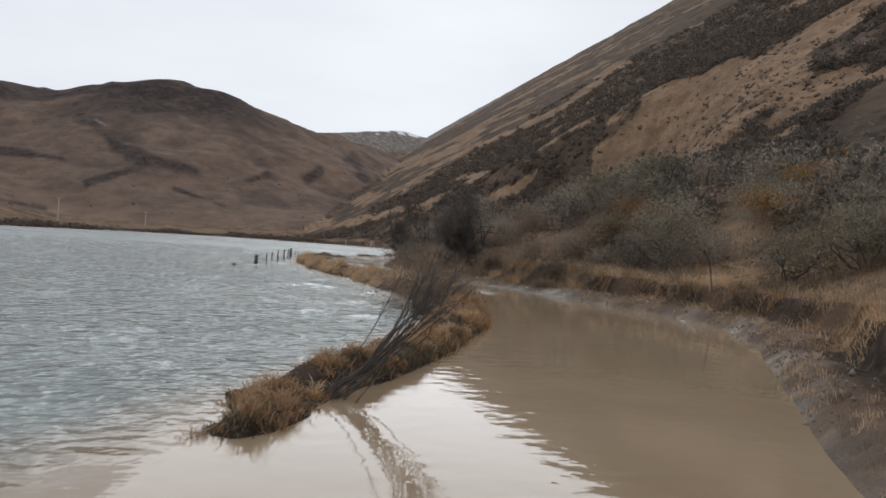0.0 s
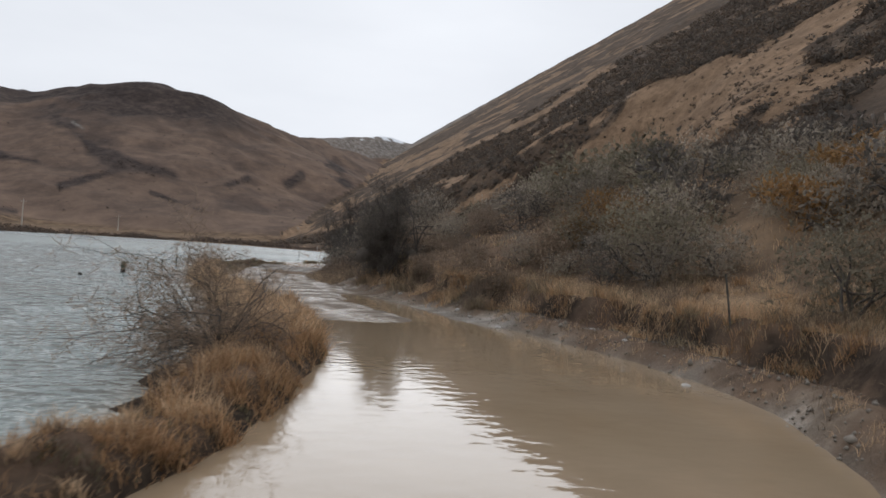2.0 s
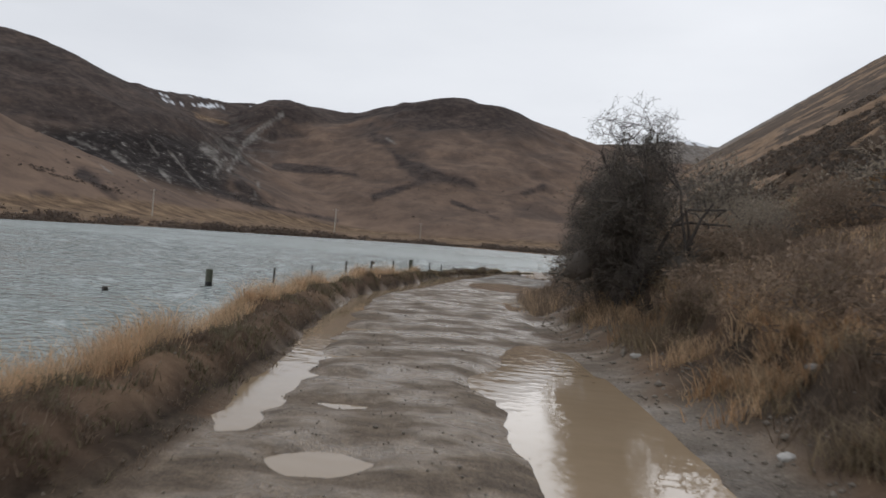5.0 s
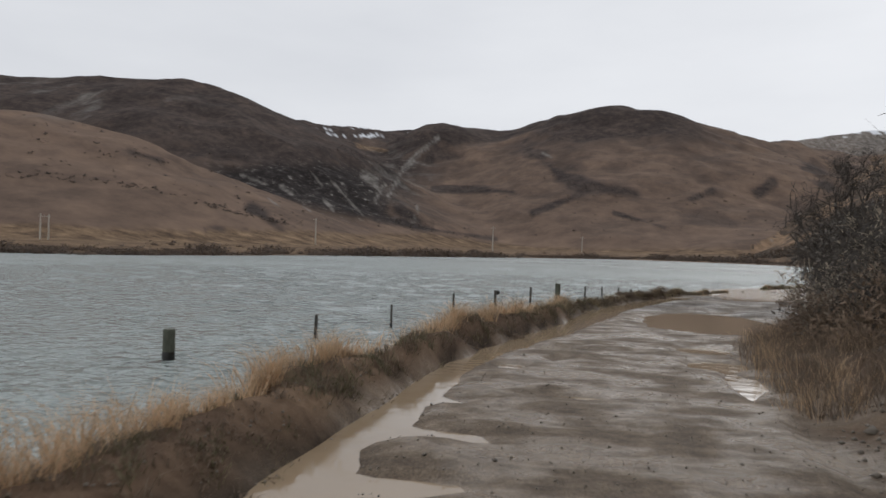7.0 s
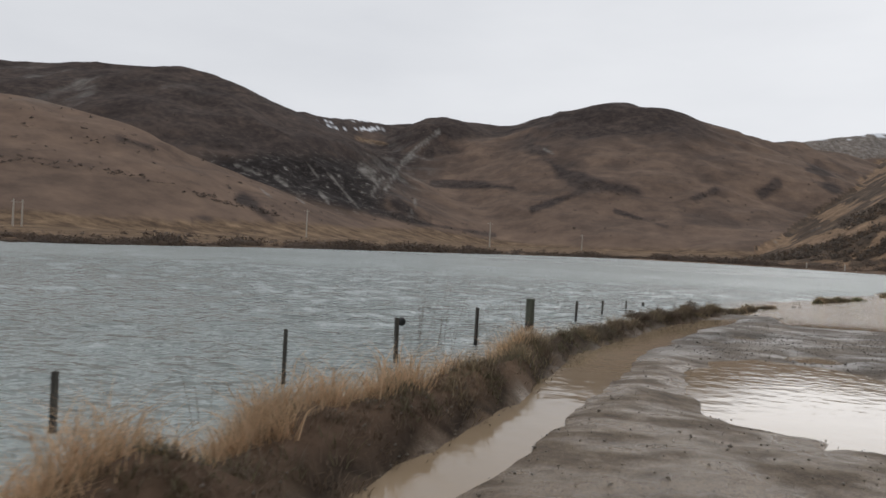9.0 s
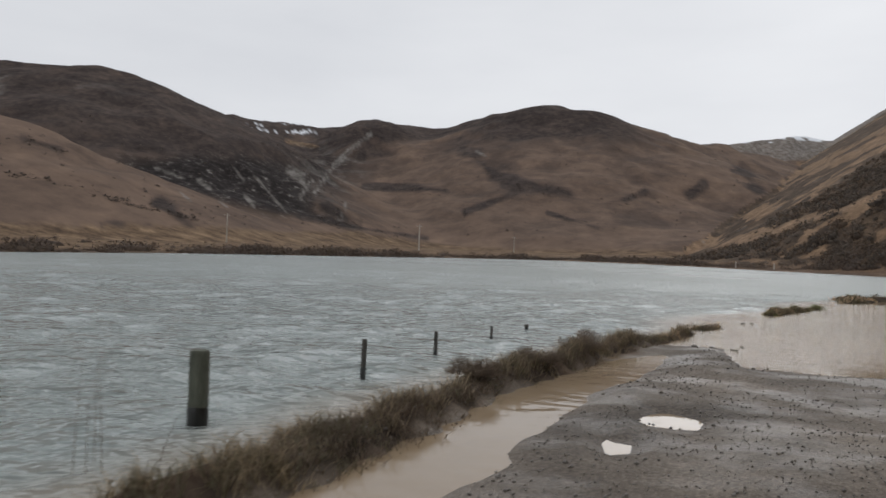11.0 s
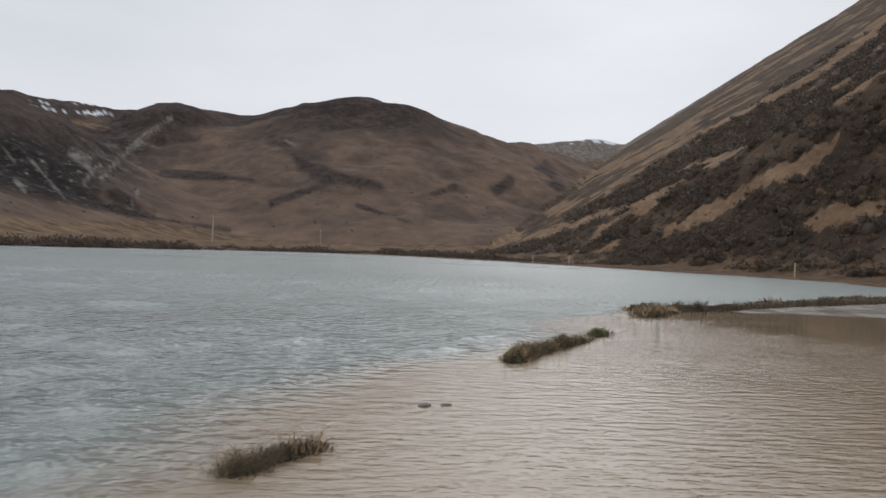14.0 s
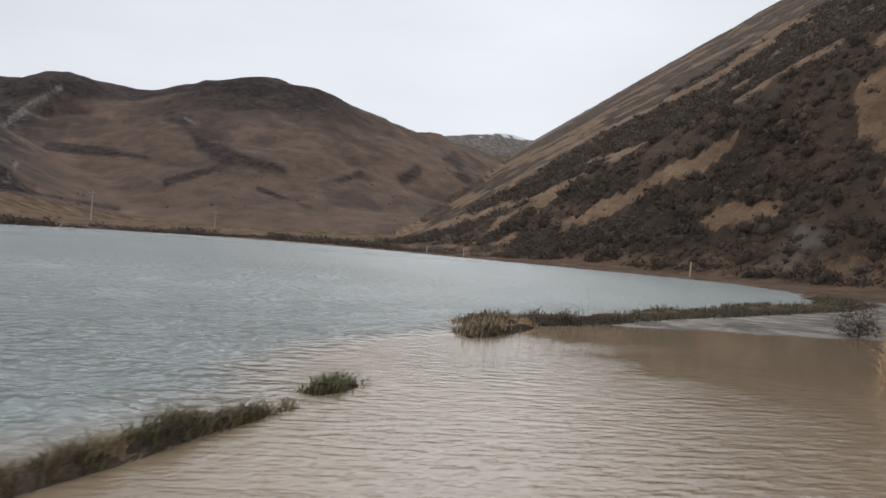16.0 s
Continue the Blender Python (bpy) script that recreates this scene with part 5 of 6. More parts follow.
def build_hill_scrub():
    rng = np.random.default_rng(21)
    n = 150000
    ang = rng.uniform(radians(-2), radians(66), n)
    rad = 22 + 330 * rng.random(n) ** 1.35
    x, y = 14 + rad * np.sin(ang), 34 + rad * np.cos(ang)
    e = x - edge(RIGHT_EDGE, y)
    z = land(x, y)
    ac, al = slope_frame(x, y)
    hz = hillside(x, y)
    m = scrub_mask(ac, al)
    want = (e > 7) & (hz > 1.2) & (z < hz + 6)
    prob = 0.10 + m * 0.82
    keep = want & (rng.random(n) < prob)
    near = np.hypot(x - 15, y - 40) < 40
    keep &= ~(near & (hz < 3.0))
    close = np.hypot(x - 10, y - 30) < 85
    idx = np.concatenate([np.where(keep & close)[0][:3400], np.where(keep & ~close)[0][:5000]])
    size = (0.5 + 1.9 * rng.random(len(idx)) ** 1.8) * (0.55 + 0.65 * m[idx]) * (1 + 0.5 * smooth(60, 150, rad[idx]))
    spots = np.stack([x[idx], y[idx], z[idx] - 0.1, size], 1)
    high = want & (ac > 55) & (m > 0.35) & (rng.random(n) < 0.8)
    # close thickets on the lower slope beyond the bay
    thick = np.where(want & (ac > 0) & (ac < 75) & (al > 60) & (al < 290) & (m > 0.6) & (rng.random(n) < 0.9))[0][-3000:]
    low = np.stack([x[thick], y[thick], z[thick] - 0.2, 1.2 + 2.0 * rng.random(len(thick)) ** 1.6], 1)
    for k in (0, 1, 2):
        tagged(new("hillside_scrub", clump_mesh("hillside_scrub", low[k::3], 42, (HILL_BUSH, HILL_BUSH, HILL_BROWN)[k], 71 + k, (0.07, 0.17), 0.8)), "close dark thicket on the lower slope", "scrub", kind="stuff")
    hi = np.where(high)[0][6000:9600]
    upper = np.stack([x[hi], y[hi], z[hi] - 0.2, 1.2 + 2.4 * rng.random(len(hi)) ** 2], 1)
    for k in (0, 1):
        tagged(new("hillside_scrub", clump_mesh("hillside_scrub", upper[k::2], 8, (HILL_BUSH, HILL_BROWN)[k], 61 + k, (0.14, 0.32), 0.7)), ("dark", "brown")[k] + " heath over the upper part of the steep slope", "scrub", kind="stuff")
    dist = np.hypot(x[idx] - 10, y[idx] - 30)
    dark = np.arange(len(spots)) % 3 > 0
    for which, mat, label in ((dark, HILL_BUSH, "dark low scrub in bands across the steep slope"), (~dark, HILL_BROWN, "brown low scrub scattered over the steep slope")):
        for sel, per, leaf in ((dist < 85, 40, (0.09, 0.20)), (dist >= 85, 30, (0.10, 0.23))):
            tagged(new("hillside_scrub", clump_mesh("hillside_scrub", spots[which & sel], per, mat, 5 + per, leaf, 0.75)), label, "scrub", kind="stuff")
    # small bushes dotted over the open grass
    dots = np.where(want & (m < 0.45) & (e > 14) & (np.hypot(x - 10, y - 30) < 190) & (fbm(ac / 14, al / 14, 3, 195) > -0.15))[0][-900:]
    small = np.stack([x[dots], y[dots], z[dots] - 0.08, 0.35 + 0.75 * rng.random(len(dots)) ** 2], 1)
    for k in (0, 1):
        tagged(new("hillside_scrub", clump_mesh("hillside_scrub", small[k::2], 26, (HILL_BUSH, HILL_BROWN)[k], 81 + k, (0.10, 0.24), 0.8)), ("dark", "brown")[k] + " small bushes dotted over the open grass of the slope", "scrub", kind="stuff")
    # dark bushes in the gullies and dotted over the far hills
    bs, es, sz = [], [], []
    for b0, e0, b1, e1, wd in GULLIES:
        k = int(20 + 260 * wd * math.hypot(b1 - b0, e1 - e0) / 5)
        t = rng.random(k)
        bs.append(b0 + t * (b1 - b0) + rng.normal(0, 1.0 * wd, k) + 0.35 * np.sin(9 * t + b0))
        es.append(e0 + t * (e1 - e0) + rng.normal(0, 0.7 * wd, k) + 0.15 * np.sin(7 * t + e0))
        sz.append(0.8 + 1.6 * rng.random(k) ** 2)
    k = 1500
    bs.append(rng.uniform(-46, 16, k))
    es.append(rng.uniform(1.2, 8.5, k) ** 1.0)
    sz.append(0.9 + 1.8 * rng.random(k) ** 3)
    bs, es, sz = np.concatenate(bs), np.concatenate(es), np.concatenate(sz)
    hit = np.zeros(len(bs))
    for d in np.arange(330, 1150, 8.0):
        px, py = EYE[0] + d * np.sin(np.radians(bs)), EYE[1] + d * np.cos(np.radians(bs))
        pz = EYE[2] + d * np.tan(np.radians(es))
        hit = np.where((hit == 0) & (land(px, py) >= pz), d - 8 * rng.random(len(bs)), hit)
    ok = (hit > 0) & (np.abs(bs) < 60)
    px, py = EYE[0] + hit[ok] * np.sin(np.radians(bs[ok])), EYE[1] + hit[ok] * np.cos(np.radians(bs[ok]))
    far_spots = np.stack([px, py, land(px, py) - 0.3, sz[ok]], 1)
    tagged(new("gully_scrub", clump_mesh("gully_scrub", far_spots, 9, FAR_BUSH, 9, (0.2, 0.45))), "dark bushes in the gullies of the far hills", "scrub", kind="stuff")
    # scrub along the far shore
    b = rng.uniform(-52, 22, 9000)
    r0 = np.interp(b, SHORE_FAR[:, 0], SHORE_FAR[:, 1])
    r = r0 + 0.5 + np.abs(rng.normal(0, 1, len(b))) * np.where(rng.random(len(b)) < 0.7, 5.5, 4 + 60 * rng.random(len(b)) ** 3)
    xs, ys = HUB[0] + r * np.sin(np.radians(b)), HUB[1] + r * np.cos(np.radians(b))
    zs = land(xs, ys)
    ok = (zs > -0.05) & (fbm(b / 2.2, r / 12, 4, 151) + 0.35 * (rng.random(len(b)) - 0.5) > -0.16)
    sp = np.stack([xs[ok], ys[ok], zs[ok] - 0.1, (0.6 + 1.7 * rng.random(ok.sum()) ** 1.8) * (0.75 + 0.95 * smooth(-0.15, 0.35, fbm(b[ok] / 2.6, r[ok] / 30, 3, 191)))], 1)
    tagged(new("shore_scrub", clump_mesh("shore_scrub", sp[::2], 22, SHORE_BUSH, 7, (0.07, 0.17))), "dark scrub along the far shore of the lake", "scrub", kind="stuff")
    tagged(new("shore_scrub", clump_mesh("shore_scrub", sp[1::2], 22, SHORE_BROWN, 17, (0.07, 0.17))), "brown scrub along the far shore of the lake", "scrub", kind="stuff")


def build_grass():
    rng = np.random.default_rng(31)

    def along_bank(n, y0, y1, v0, v1):
        y = rng.uniform(y0, y1, n)
        v = rng.uniform(v0, v1, n)
        x = edge(LEFT_EDGE, y) - v * edge(BANK_WIDTH, y)
        s = (0.35 + 0.9 * rng.random(n) * (0.35 + 0.65 * smooth(-0.25, 0.3, fbm(x * 0.9, y * 0.9, 3, 161)))) * (0.85 + 0.15 * smooth(66, 56, y)) * (0.6 + 0.4 * smooth(17, 24, y))
        ok = edge(BANK_HEIGHT, y) > 0
        return np.stack([x, y, s], 1)[ok]

    def lumps(sp, cut, k=0.8, seed=163):
        """Keep the tufts in uneven patches."""
        f = fbm(sp[:, 0] * k, sp[:, 1] * k, 3, seed) + 0.5 * (rng.random(len(sp)) - 0.5)
        return sp[f > cut]

    def tussocks(sp, n, big=(0.8, 1.5)):
        """Some of the spots as big single tussocks, each drooping outwards."""
        sp = sp[rng.permutation(len(sp))[:n]]
        return np.stack([sp[:, 0], sp[:, 1], rng.uniform(*big, len(sp)) * (0.55 + 0.45 * smooth(12, 19, sp[:, 1]))], 1)

    grass("bank_grass", lumps(along_bank(1500, 19, 51, 0.50, 1.08), -0.25), 26, (0.14, 0.50), 0.10, GRASS_STRAW, 1, "long straw-coloured grass on the lake side of the bank", lean=(0.3, 1.0), width=(0.004, 0.010))
    grass("bank_grass", tussocks(along_bank(900, 19, 54, 0.48, 1.0), 250, (0.6, 1.3)), 60, (0.25, 0.55), 0.07, GRASS_STRAW, 41, "straw-coloured tussocks drooping over the bank", lean=(0.5, 1.3), width=(0.005, 0.012))
    grass("bank_turf", lumps(along_bank(1900, 6.6, 80, 0.04, 0.62), -0.1, 1.2, 165), 18, (0.06, 0.22), 0.09, GRASS_GREEN, 2, "short dull green turf on the bank", width=(0.006, 0.014), lean=(0.4, 1.2))
    grass("bank_turf", lumps(along_bank(2000, 6.6, 66, -0.02, 0.60), -0.2, 1.2, 167), 18, (0.06, 0.22), 0.09, GRASS_BROWN, 3, "short brown turf on the track side of the bank", width=(0.006, 0.014), lean=(0.4, 1.3))
    grass("bank_turf", lumps(along_bank(500, 6.6, 13, -0.03, 0.45), -0.2, 1.0, 175), 24, (0.08, 0.26), 0.10, GRASS_GREEN, 24, "shaggy dull green turf at the tip of the bank", lean=(0.5, 1.3), width=(0.006, 0.014))
    grass("bank_grass", tussocks(along_bank(900, 6.4, 25, 0.0, 0.72), 230, (0.6, 1.3)), 60, (0.12, 0.38), 0.085, GRASS_RUST, 4, "rusty tussock grass hanging over the flood", lean=(0.5, 1.4), width=(0.006, 0.013))
    grass("bank_grass", tussocks(along_bank(700, 6.4, 25, 0.2, 0.85), 110, (0.5, 1.2)), 50, (0.14, 0.42), 0.08, GRASS_STRAW, 42, "straw tussocks round the bare bush", lean=(0.4, 1.3), width=(0.006, 0.013))
    grass("bank_grass", lumps(along_bank(700, 6.4, 25, 0.0, 1.0), -0.2, 0.7), 22, (0.08, 0.30), 0.12, GRASS_RUST, 43, "low rusty grass between the tussocks", lean=(0.4, 1.2), width=(0.005, 0.012))
    grass("bank_grass", tussocks(along_bank(700, 49, 68.2, 0.2, 1.0), 150, (0.5, 1.1)), 55, (0.10, 0.32), 0.10, GRASS_DULL, 47, "dull greenish-brown tussocks on the low bank", lean=(0.5, 1.4), width=(0.006, 0.013))
    grass("bank_turf", lumps(along_bank(900, 56, 78.7, 0.02, 1.0), 0.02, 1.0, 169), 28, (0.05, 0.20), 0.10, GRASS_GREEN, 14, "dull green turf where the bank breaks up", lean=(0.4, 1.2))
    grass("bank_turf", lumps(along_bank(1300, 56, 78.7, 0.05, 1.0), -0.05, 1.0, 171), 26, (0.06, 0.22), 0.10, GRASS_BROWN, 15, "brown tufts where the bank breaks up", lean=(0.4, 1.1))
    for n, y0, y1, mat, seed, words in ((60, 66, 78.6, GRASS_DULL, 51, "dull brown"), (26, 66, 78.6, GRASS_STRAW, 52, "pale straw"), (34, 74.6, 78.6, GRASS_MOSS, 53, "mossy green")):
        grass("bank_grass", tussocks(along_bank(500, y0, y1, 0.1, 0.95), n, (0.4, 1.0)), 50, (0.07, 0.25), 0.10, mat, seed, words + " tussocks on the broken bank", lean=(0.5, 1.4), width=(0.006, 0.014))
    grass("bank_turf", lumps(along_bank(110, 75, 78.6, 0.1, 0.95), -0.2), 28, (0.08, 0.26), 0.09, GRASS_GREEN, 25, "dull green grass on the last scrap of bank", lean=(0.4, 1.0))
    grass("bank_grass", lumps(along_bank(60, 75, 78.6, 0.3, 1.0), 0.0), 26, (0.10, 0.28), 0.08, GRASS_STRAW, 26, "straw tufts on the last scrap of bank")
    grass("bank_turf", lumps(along_bank(900, 84.5, 112, 0.0, 1.0), -0.2), 20, (0.12, 0.42), 0.18, GRASS_GREEN, 5, "dull green turf on the spit", width=(0.012, 0.03))
    grass("bank_grass", along_bank(70, 84.2, 87, 0.2, 1.0), 24, (0.14, 0.38), 0.12, GRASS_STRAW, 6, "straw-coloured grass at the tip of the spit", width=(0.01, 0.02))
    y = rng.uniform(78.7, 80.3, 40)
    sp = np.stack([edge(LEFT_EDGE, y) - edge(BANK_WIDTH, y) * rng.uniform(0.1, 0.9, len(y)), y, rng.uniform(0.5, 1.1, len(y))], 1)
    grass("bank_turf", sp, 34, (0.08, 0.26), 0.08, GRASS_MOSS, 54, "mossy green tuft standing alone in the flood", lean=(0.4, 1.2), width=(0.005, 0.012))
    # straw grass crowding the track at the bend
    y = rng.uniform(40, 51, 420)
    sp = np.stack([edge(RIGHT_EDGE, y) + 0.1 + rng.gamma(1.6, 0.5, len(y)), y, rng.uniform(0.6, 1.2, len(y))], 1)
    grass("verge_grass", sp[::5], 24, (0.14, 0.5), 0.12, GRASS_STRAW, 28, "straw grass crowding the edge of the track at the bend", lean=(0.3, 1.0))
    grass("verge_grass", sp[np.arange(len(sp)) % 5 > 0], 24, (0.14, 0.5), 0.12, GRASS_BROWN, 29, "brown grass crowding the edge of the track at the bend", lean=(0.3, 1.0))
    # tussocks on the bank above the verge
    y = rng.uniform(17, 52, 760)
    x = edge(RIGHT_EDGE, y) + np.maximum(cut_line(y) + 0.15 - 1.3 * smooth(23, 28, y), 0.7) + rng.gamma(1.7, 1.1, len(y))
    sp = np.stack([x, y, rng.uniform(0.6, 1.35, len(y))], 1)
    kind = fbm(x * 0.5, y * 0.5, 3, 183) + 0.5 * (rng.random(len(y)) - 0.5)
    kind = kind + 0.20 - 0.35 * smooth(23, 29, y)
    for lo, hi, mat, seed, words in ((0.16, 9, GRASS_STRAW, 44, "straw"), (-0.02, 0.16, GRASS_RUST, 45, "rusty"), (-0.26, -0.02, GRASS_DULL, 46, "dull"), (-9, -0.26, GRASS_BROWN, 48, "brown")):
        grass("verge_grass", sp[(kind > lo) & (kind <= hi)], 46, (0.16, 0.48), 0.10, mat, seed, words + " tussocks on the bank above the track", lean=(0.4, 1.3), width=(0.007, 0.015))
    # grass drooping over the cut face
    y = rng.uniform(9, 31, 260)
    x = edge(RIGHT_EDGE, y) + cut_line(y) + np.where(rng.random(len(y)) < 0.9, rng.uniform(-0.22, 0.30, len(y)), rng.uniform(-1.0, -0.3, len(y)))
    sp = np.stack([x, y, rng.uniform(0.5, 1.2, len(y))], 1)
    kind = fbm(x * 0.7, y * 0.7, 3, 193) + 0.5 * (rng.random(len(y)) - 0.5)
    for lo, hi, mat, seed, words in ((0.10, 9, GRASS_STRAW, 55, "straw"), (-0.12, 0.10, GRASS_RUST, 56, "rusty"), (-0.30, -0.12, GRASS_DULL, 57, "dull")):
        grass("verge_grass", sp[(kind > lo) & (kind <= hi)], 46, (0.12, 0.40), 0.11, mat, seed, words + " grass drooping over the cut bank", lean=(0.6, 1.4), width=(0.006, 0.014))
    # straw mound where the track climbs out of the flood
    y = rng.uniform(77.8, 86, 620)
    sp = np.stack([edge(RIGHT_EDGE, y) + 0.1 + rng.gamma(2.0, 0.7, len(y)), y, rng.uniform(0.7, 1.2, len(y))], 1)
    grass("verge_grass", sp, 28, (0.18, 0.55), 0.14, GRASS_STRAW, 27, "thick straw grass on the mound beside the flood", lean=(0.3, 1.0), width=(0.006, 0.012))
    # verge and terrace beside the track
    y = rng.uniform(-4, 60, 3000)
    top = cut_line(y) + 0.1
    low = rng.random(len(y)) < 0.30
    e = np.where(low, 0.6 + 0.6 * rng.random(len(y)), top + 0.15 + rng.gamma(1.6, 0.9, len(y)))
    low = low & (y < 26)
    e = np.where(~low & (y > 26), 0.9 + rng.gamma(1.8, 1.1, len(y)), e)
    s = rng.uniform(0.5, 1.2, len(y)) * np.where(low, 0.45, 1.0)
    sp = np.stack([edge(RIGHT_EDGE, y) + e, y, s], 1)
    dry = (np.arange(len(sp)) % 2 == 0) & ((y < 26) | (rng.random(len(y)) < 0.2))
    grass("verge_grass", sp[~dry], 19, (0.12, 0.42), 0.12, GRASS_BROWN, 7, "brown winter grass on the verge")
    grass("verge_grass", sp[dry], 20, (0.12, 0.45), 0.12, GRASS_STRAW, 8, "dry straw grass on the verge")
    y = rng.uniform(-8, 62, 5200)
    e = 3.0 + 22 * rng.random(len(y))
    sp = np.stack([edge(RIGHT_EDGE, y) + e, y, rng.uniform(0.7, 1.5, len(y))], 1)
    grass("terrace_grass", sp[np.arange(len(sp)) % 5 > 1], 11, (0.06, 0.22), 0.20, GRASS_STRAW, 9, "dry straw tussock grass on the terrace", width=(0.012, 0.026))
    grass("terrace_grass", sp[np.arange(len(sp)) % 5 < 2], 11, (0.08, 0.28), 0.20, GRASS_BROWN, 10, "brown tussock grass on the terrace", width=(0.012, 0.026))
    y = rng.uniform(78, 96, 420)
    sp = np.stack([edge(RIGHT_EDGE, y) + 0.2 + rng.gamma(2.0, 1.2, len(y)), y, rng.uniform(0.6, 1.2, len(y))], 1)
    grass("verge_grass", sp, 22, (0.15, 0.5), 0.15, GRASS_STRAW, 11, "dry grass where the track leaves the flood", width=(0.01, 0.02))


# ---- fences, poles, stones ----


def post(name, x, y, top, radius, mat, label, lean=(0, 0), knob=False, square=False, group="posts of the drowned fence"):
    ob = new(name)
    ob.location = (x, y, -0.5)
    ob.rotation_euler = (radians(lean[0]), radians(lean[1]), radians(17 * x % 90))
    h = top + 0.5
    bm = bmesh.new()
    if square:
        w = radius
        tube(bm, [(0, 0, 0), (0, 0, h * 0.5), (0.004, 0, h - 0.012), (0.004, 0, h)], [w * 1.3, w * 1.28, w * 1.26, w * 1.12], 4)
    else:
        tube(bm, [(0, 0, 0), (0, 0, h * 0.45), (0.006, 0.004, h * 0.8), (0.004, 0, h - 0.02), (0.004, 0, h)], [radius * 1.04, radius, radius * 0.99, radius * 0.97, radius * 0.86], 14)
    part("shaft", bm, mat, ob)
    bm = bmesh.new()
    wet = 0.5 + min(0.16, 0.3 * top)
    tube(bm, [(0, 0, 0.2), (0, 0, wet - 0.03), (0.002, 0, wet)], [radius * 1.05 * (1.27 if square else 1), radius * 1.04 * (1.27 if square else 1), radius * 1.005 * (1.27 if square else 1)], 4 if square else 14)
    part("wet_foot", bm, WET_WOOD, ob, "dark wet foot at the waterline")
    if knob:
        bm = bmesh.new()
        bmesh.ops.create_uvsphere(bm, u_segments=14, v_segments=10, radius=0.062)
        bmesh.ops.scale(bm, vec=(1.0, 0.7, 1.0), verts=bm.verts)
        tube(bm, [(-0.05, 0, 0), (-0.02, 0, 0), (0.0, 0, 0)], [0.016, 0.02, 0.02], 8)
        bmesh.ops.translate(bm, vec=(0.075, 0.0, h - 0.055), verts=bm.verts)
        part("insulator", bm, BLACK_PLASTIC, ob, "round black plastic insulator")
    return tagged(ob, label, "fence post", group)


def plain(name, col, rough, scale=20.0):
    m, n, l, p = material(name)
    g = n_noise(n, l, scale, 6, 0.6)
    l.new(n_ramp(n, l, g, [(0.3, tuple(c * 0.7 for c in col)), (0.7, tuple(min(c * 1.25, 1) for c in col))]), p.inputs["Base Color"])
    p.inputs["Roughness"].default_value = rough
    return m


WET_WOOD = plain("wet_wood", (0.016, 0.015, 0.013), 0.3)
BLACK_PLASTIC = plain("black_plastic", (0.02, 0.021, 0.02), 0.35)
STONE = plain("grey_stone", (0.215, 0.185, 0.150), 0.8, 9)
PALE_STONE = plain("pale_stone", (0.45, 0.43, 0.40), 0.75, 9)
DARK_STONE = plain("dark_wet_stone", (0.185, 0.164, 0.143), 0.45, 14)


def build_fence():
    post("fence_strainer", 4.54, 41.48, 0.46, 0.088, POST_GREEN, "thick round strainer post standing in the lake")
    post("fence_strainer", 8.74, 57.42, 0.65, 0.088, POST_GREEN, "thick greenish strainer post with a wet black foot")
    for x, y, top, r, lean, knob in ((5.43, 44.67, 0.46, 0.025, (0, 1.5), False), (6.08, 47.26, 0.50, 0.025, (1, 0), False), (6.81, 50.02, 0.62, 0.025, (0, 0), False),
                                     (7.51, 52.15, 0.62, 0.027, (0, -1), True), (8.14, 54.73, 0.62, 0.025, (0, 0.6), False), (9.5, 60.25, 0.48, 0.025, (1, 0), False),
                                     (10.06, 62.45, 0.38, 0.025, (0, 1), False), (10.68, 65.13, 0.25, 0.025, (0, 0), False), (11.23, 67.53, 0.09, 0.04, (0, 0), False),
                                     (3.2, 38.6, 0.08, 0.05, (0, 0), False)):
        post("fence_post", x, y, top, r, POST_WOOD, "slim dark square fence post standing in the lake" if not knob else "slim dark fence post with a round insulator", lean, knob, True)
    ob = new("stake")
    ob.location = (15.0, 19.2, float(land(15.0, 19.2)) - 0.1)
    ob.rotation_euler = (radians(-4), radians(-7), 0)
    bm = bmesh.new()
    tube(bm, [(0, 0, 0), (0.01, 0, 0.5), (0, 0, 0.98), (0, 0, 1.0)], [0.022, 0.02, 0.02, 0.013], 6)
    part("shaft", bm, POST_WOOD, ob)
    tagged(ob, "thin leaning wooden stake on the verge", "stake")
    for x, y in ((47.2, 211.0), (51.2, 199.0)):
        ob = new("roadside_post")
        ob.location = (x, y, float(land(x, y)) - 0.1)
        bm = bmesh.new()
        tube(bm, [(0, 0, 0), (0.01, 0, 1.0), (0, 0, 1.25), (0, 0, 1.3)], [0.10, 0.095, 0.09, 0.06], 8)
        part("shaft", bm, POLE_WOOD, ob)
        tagged(ob, "short pale wooden post beside the far shore track", "roadside post", "posts along the far shore")
    ob = new("marker_post")
    x, y = 63.0, 146.0
    ob.location = (x, y, float(land(x, y)) - 0.1)
    bm = bmesh.new()
    tube(bm, [(0, 0, 0), (0, 0, 1.7), (0, 0, 1.76)], [0.09, 0.085, 0.06], 8)
    part("shaft", bm, plain("yellowed_paint", (0.62, 0.52, 0.30), 0.6), ob)
    tagged(ob, "pale yellow marker post on the far side of the bay", "marker post")


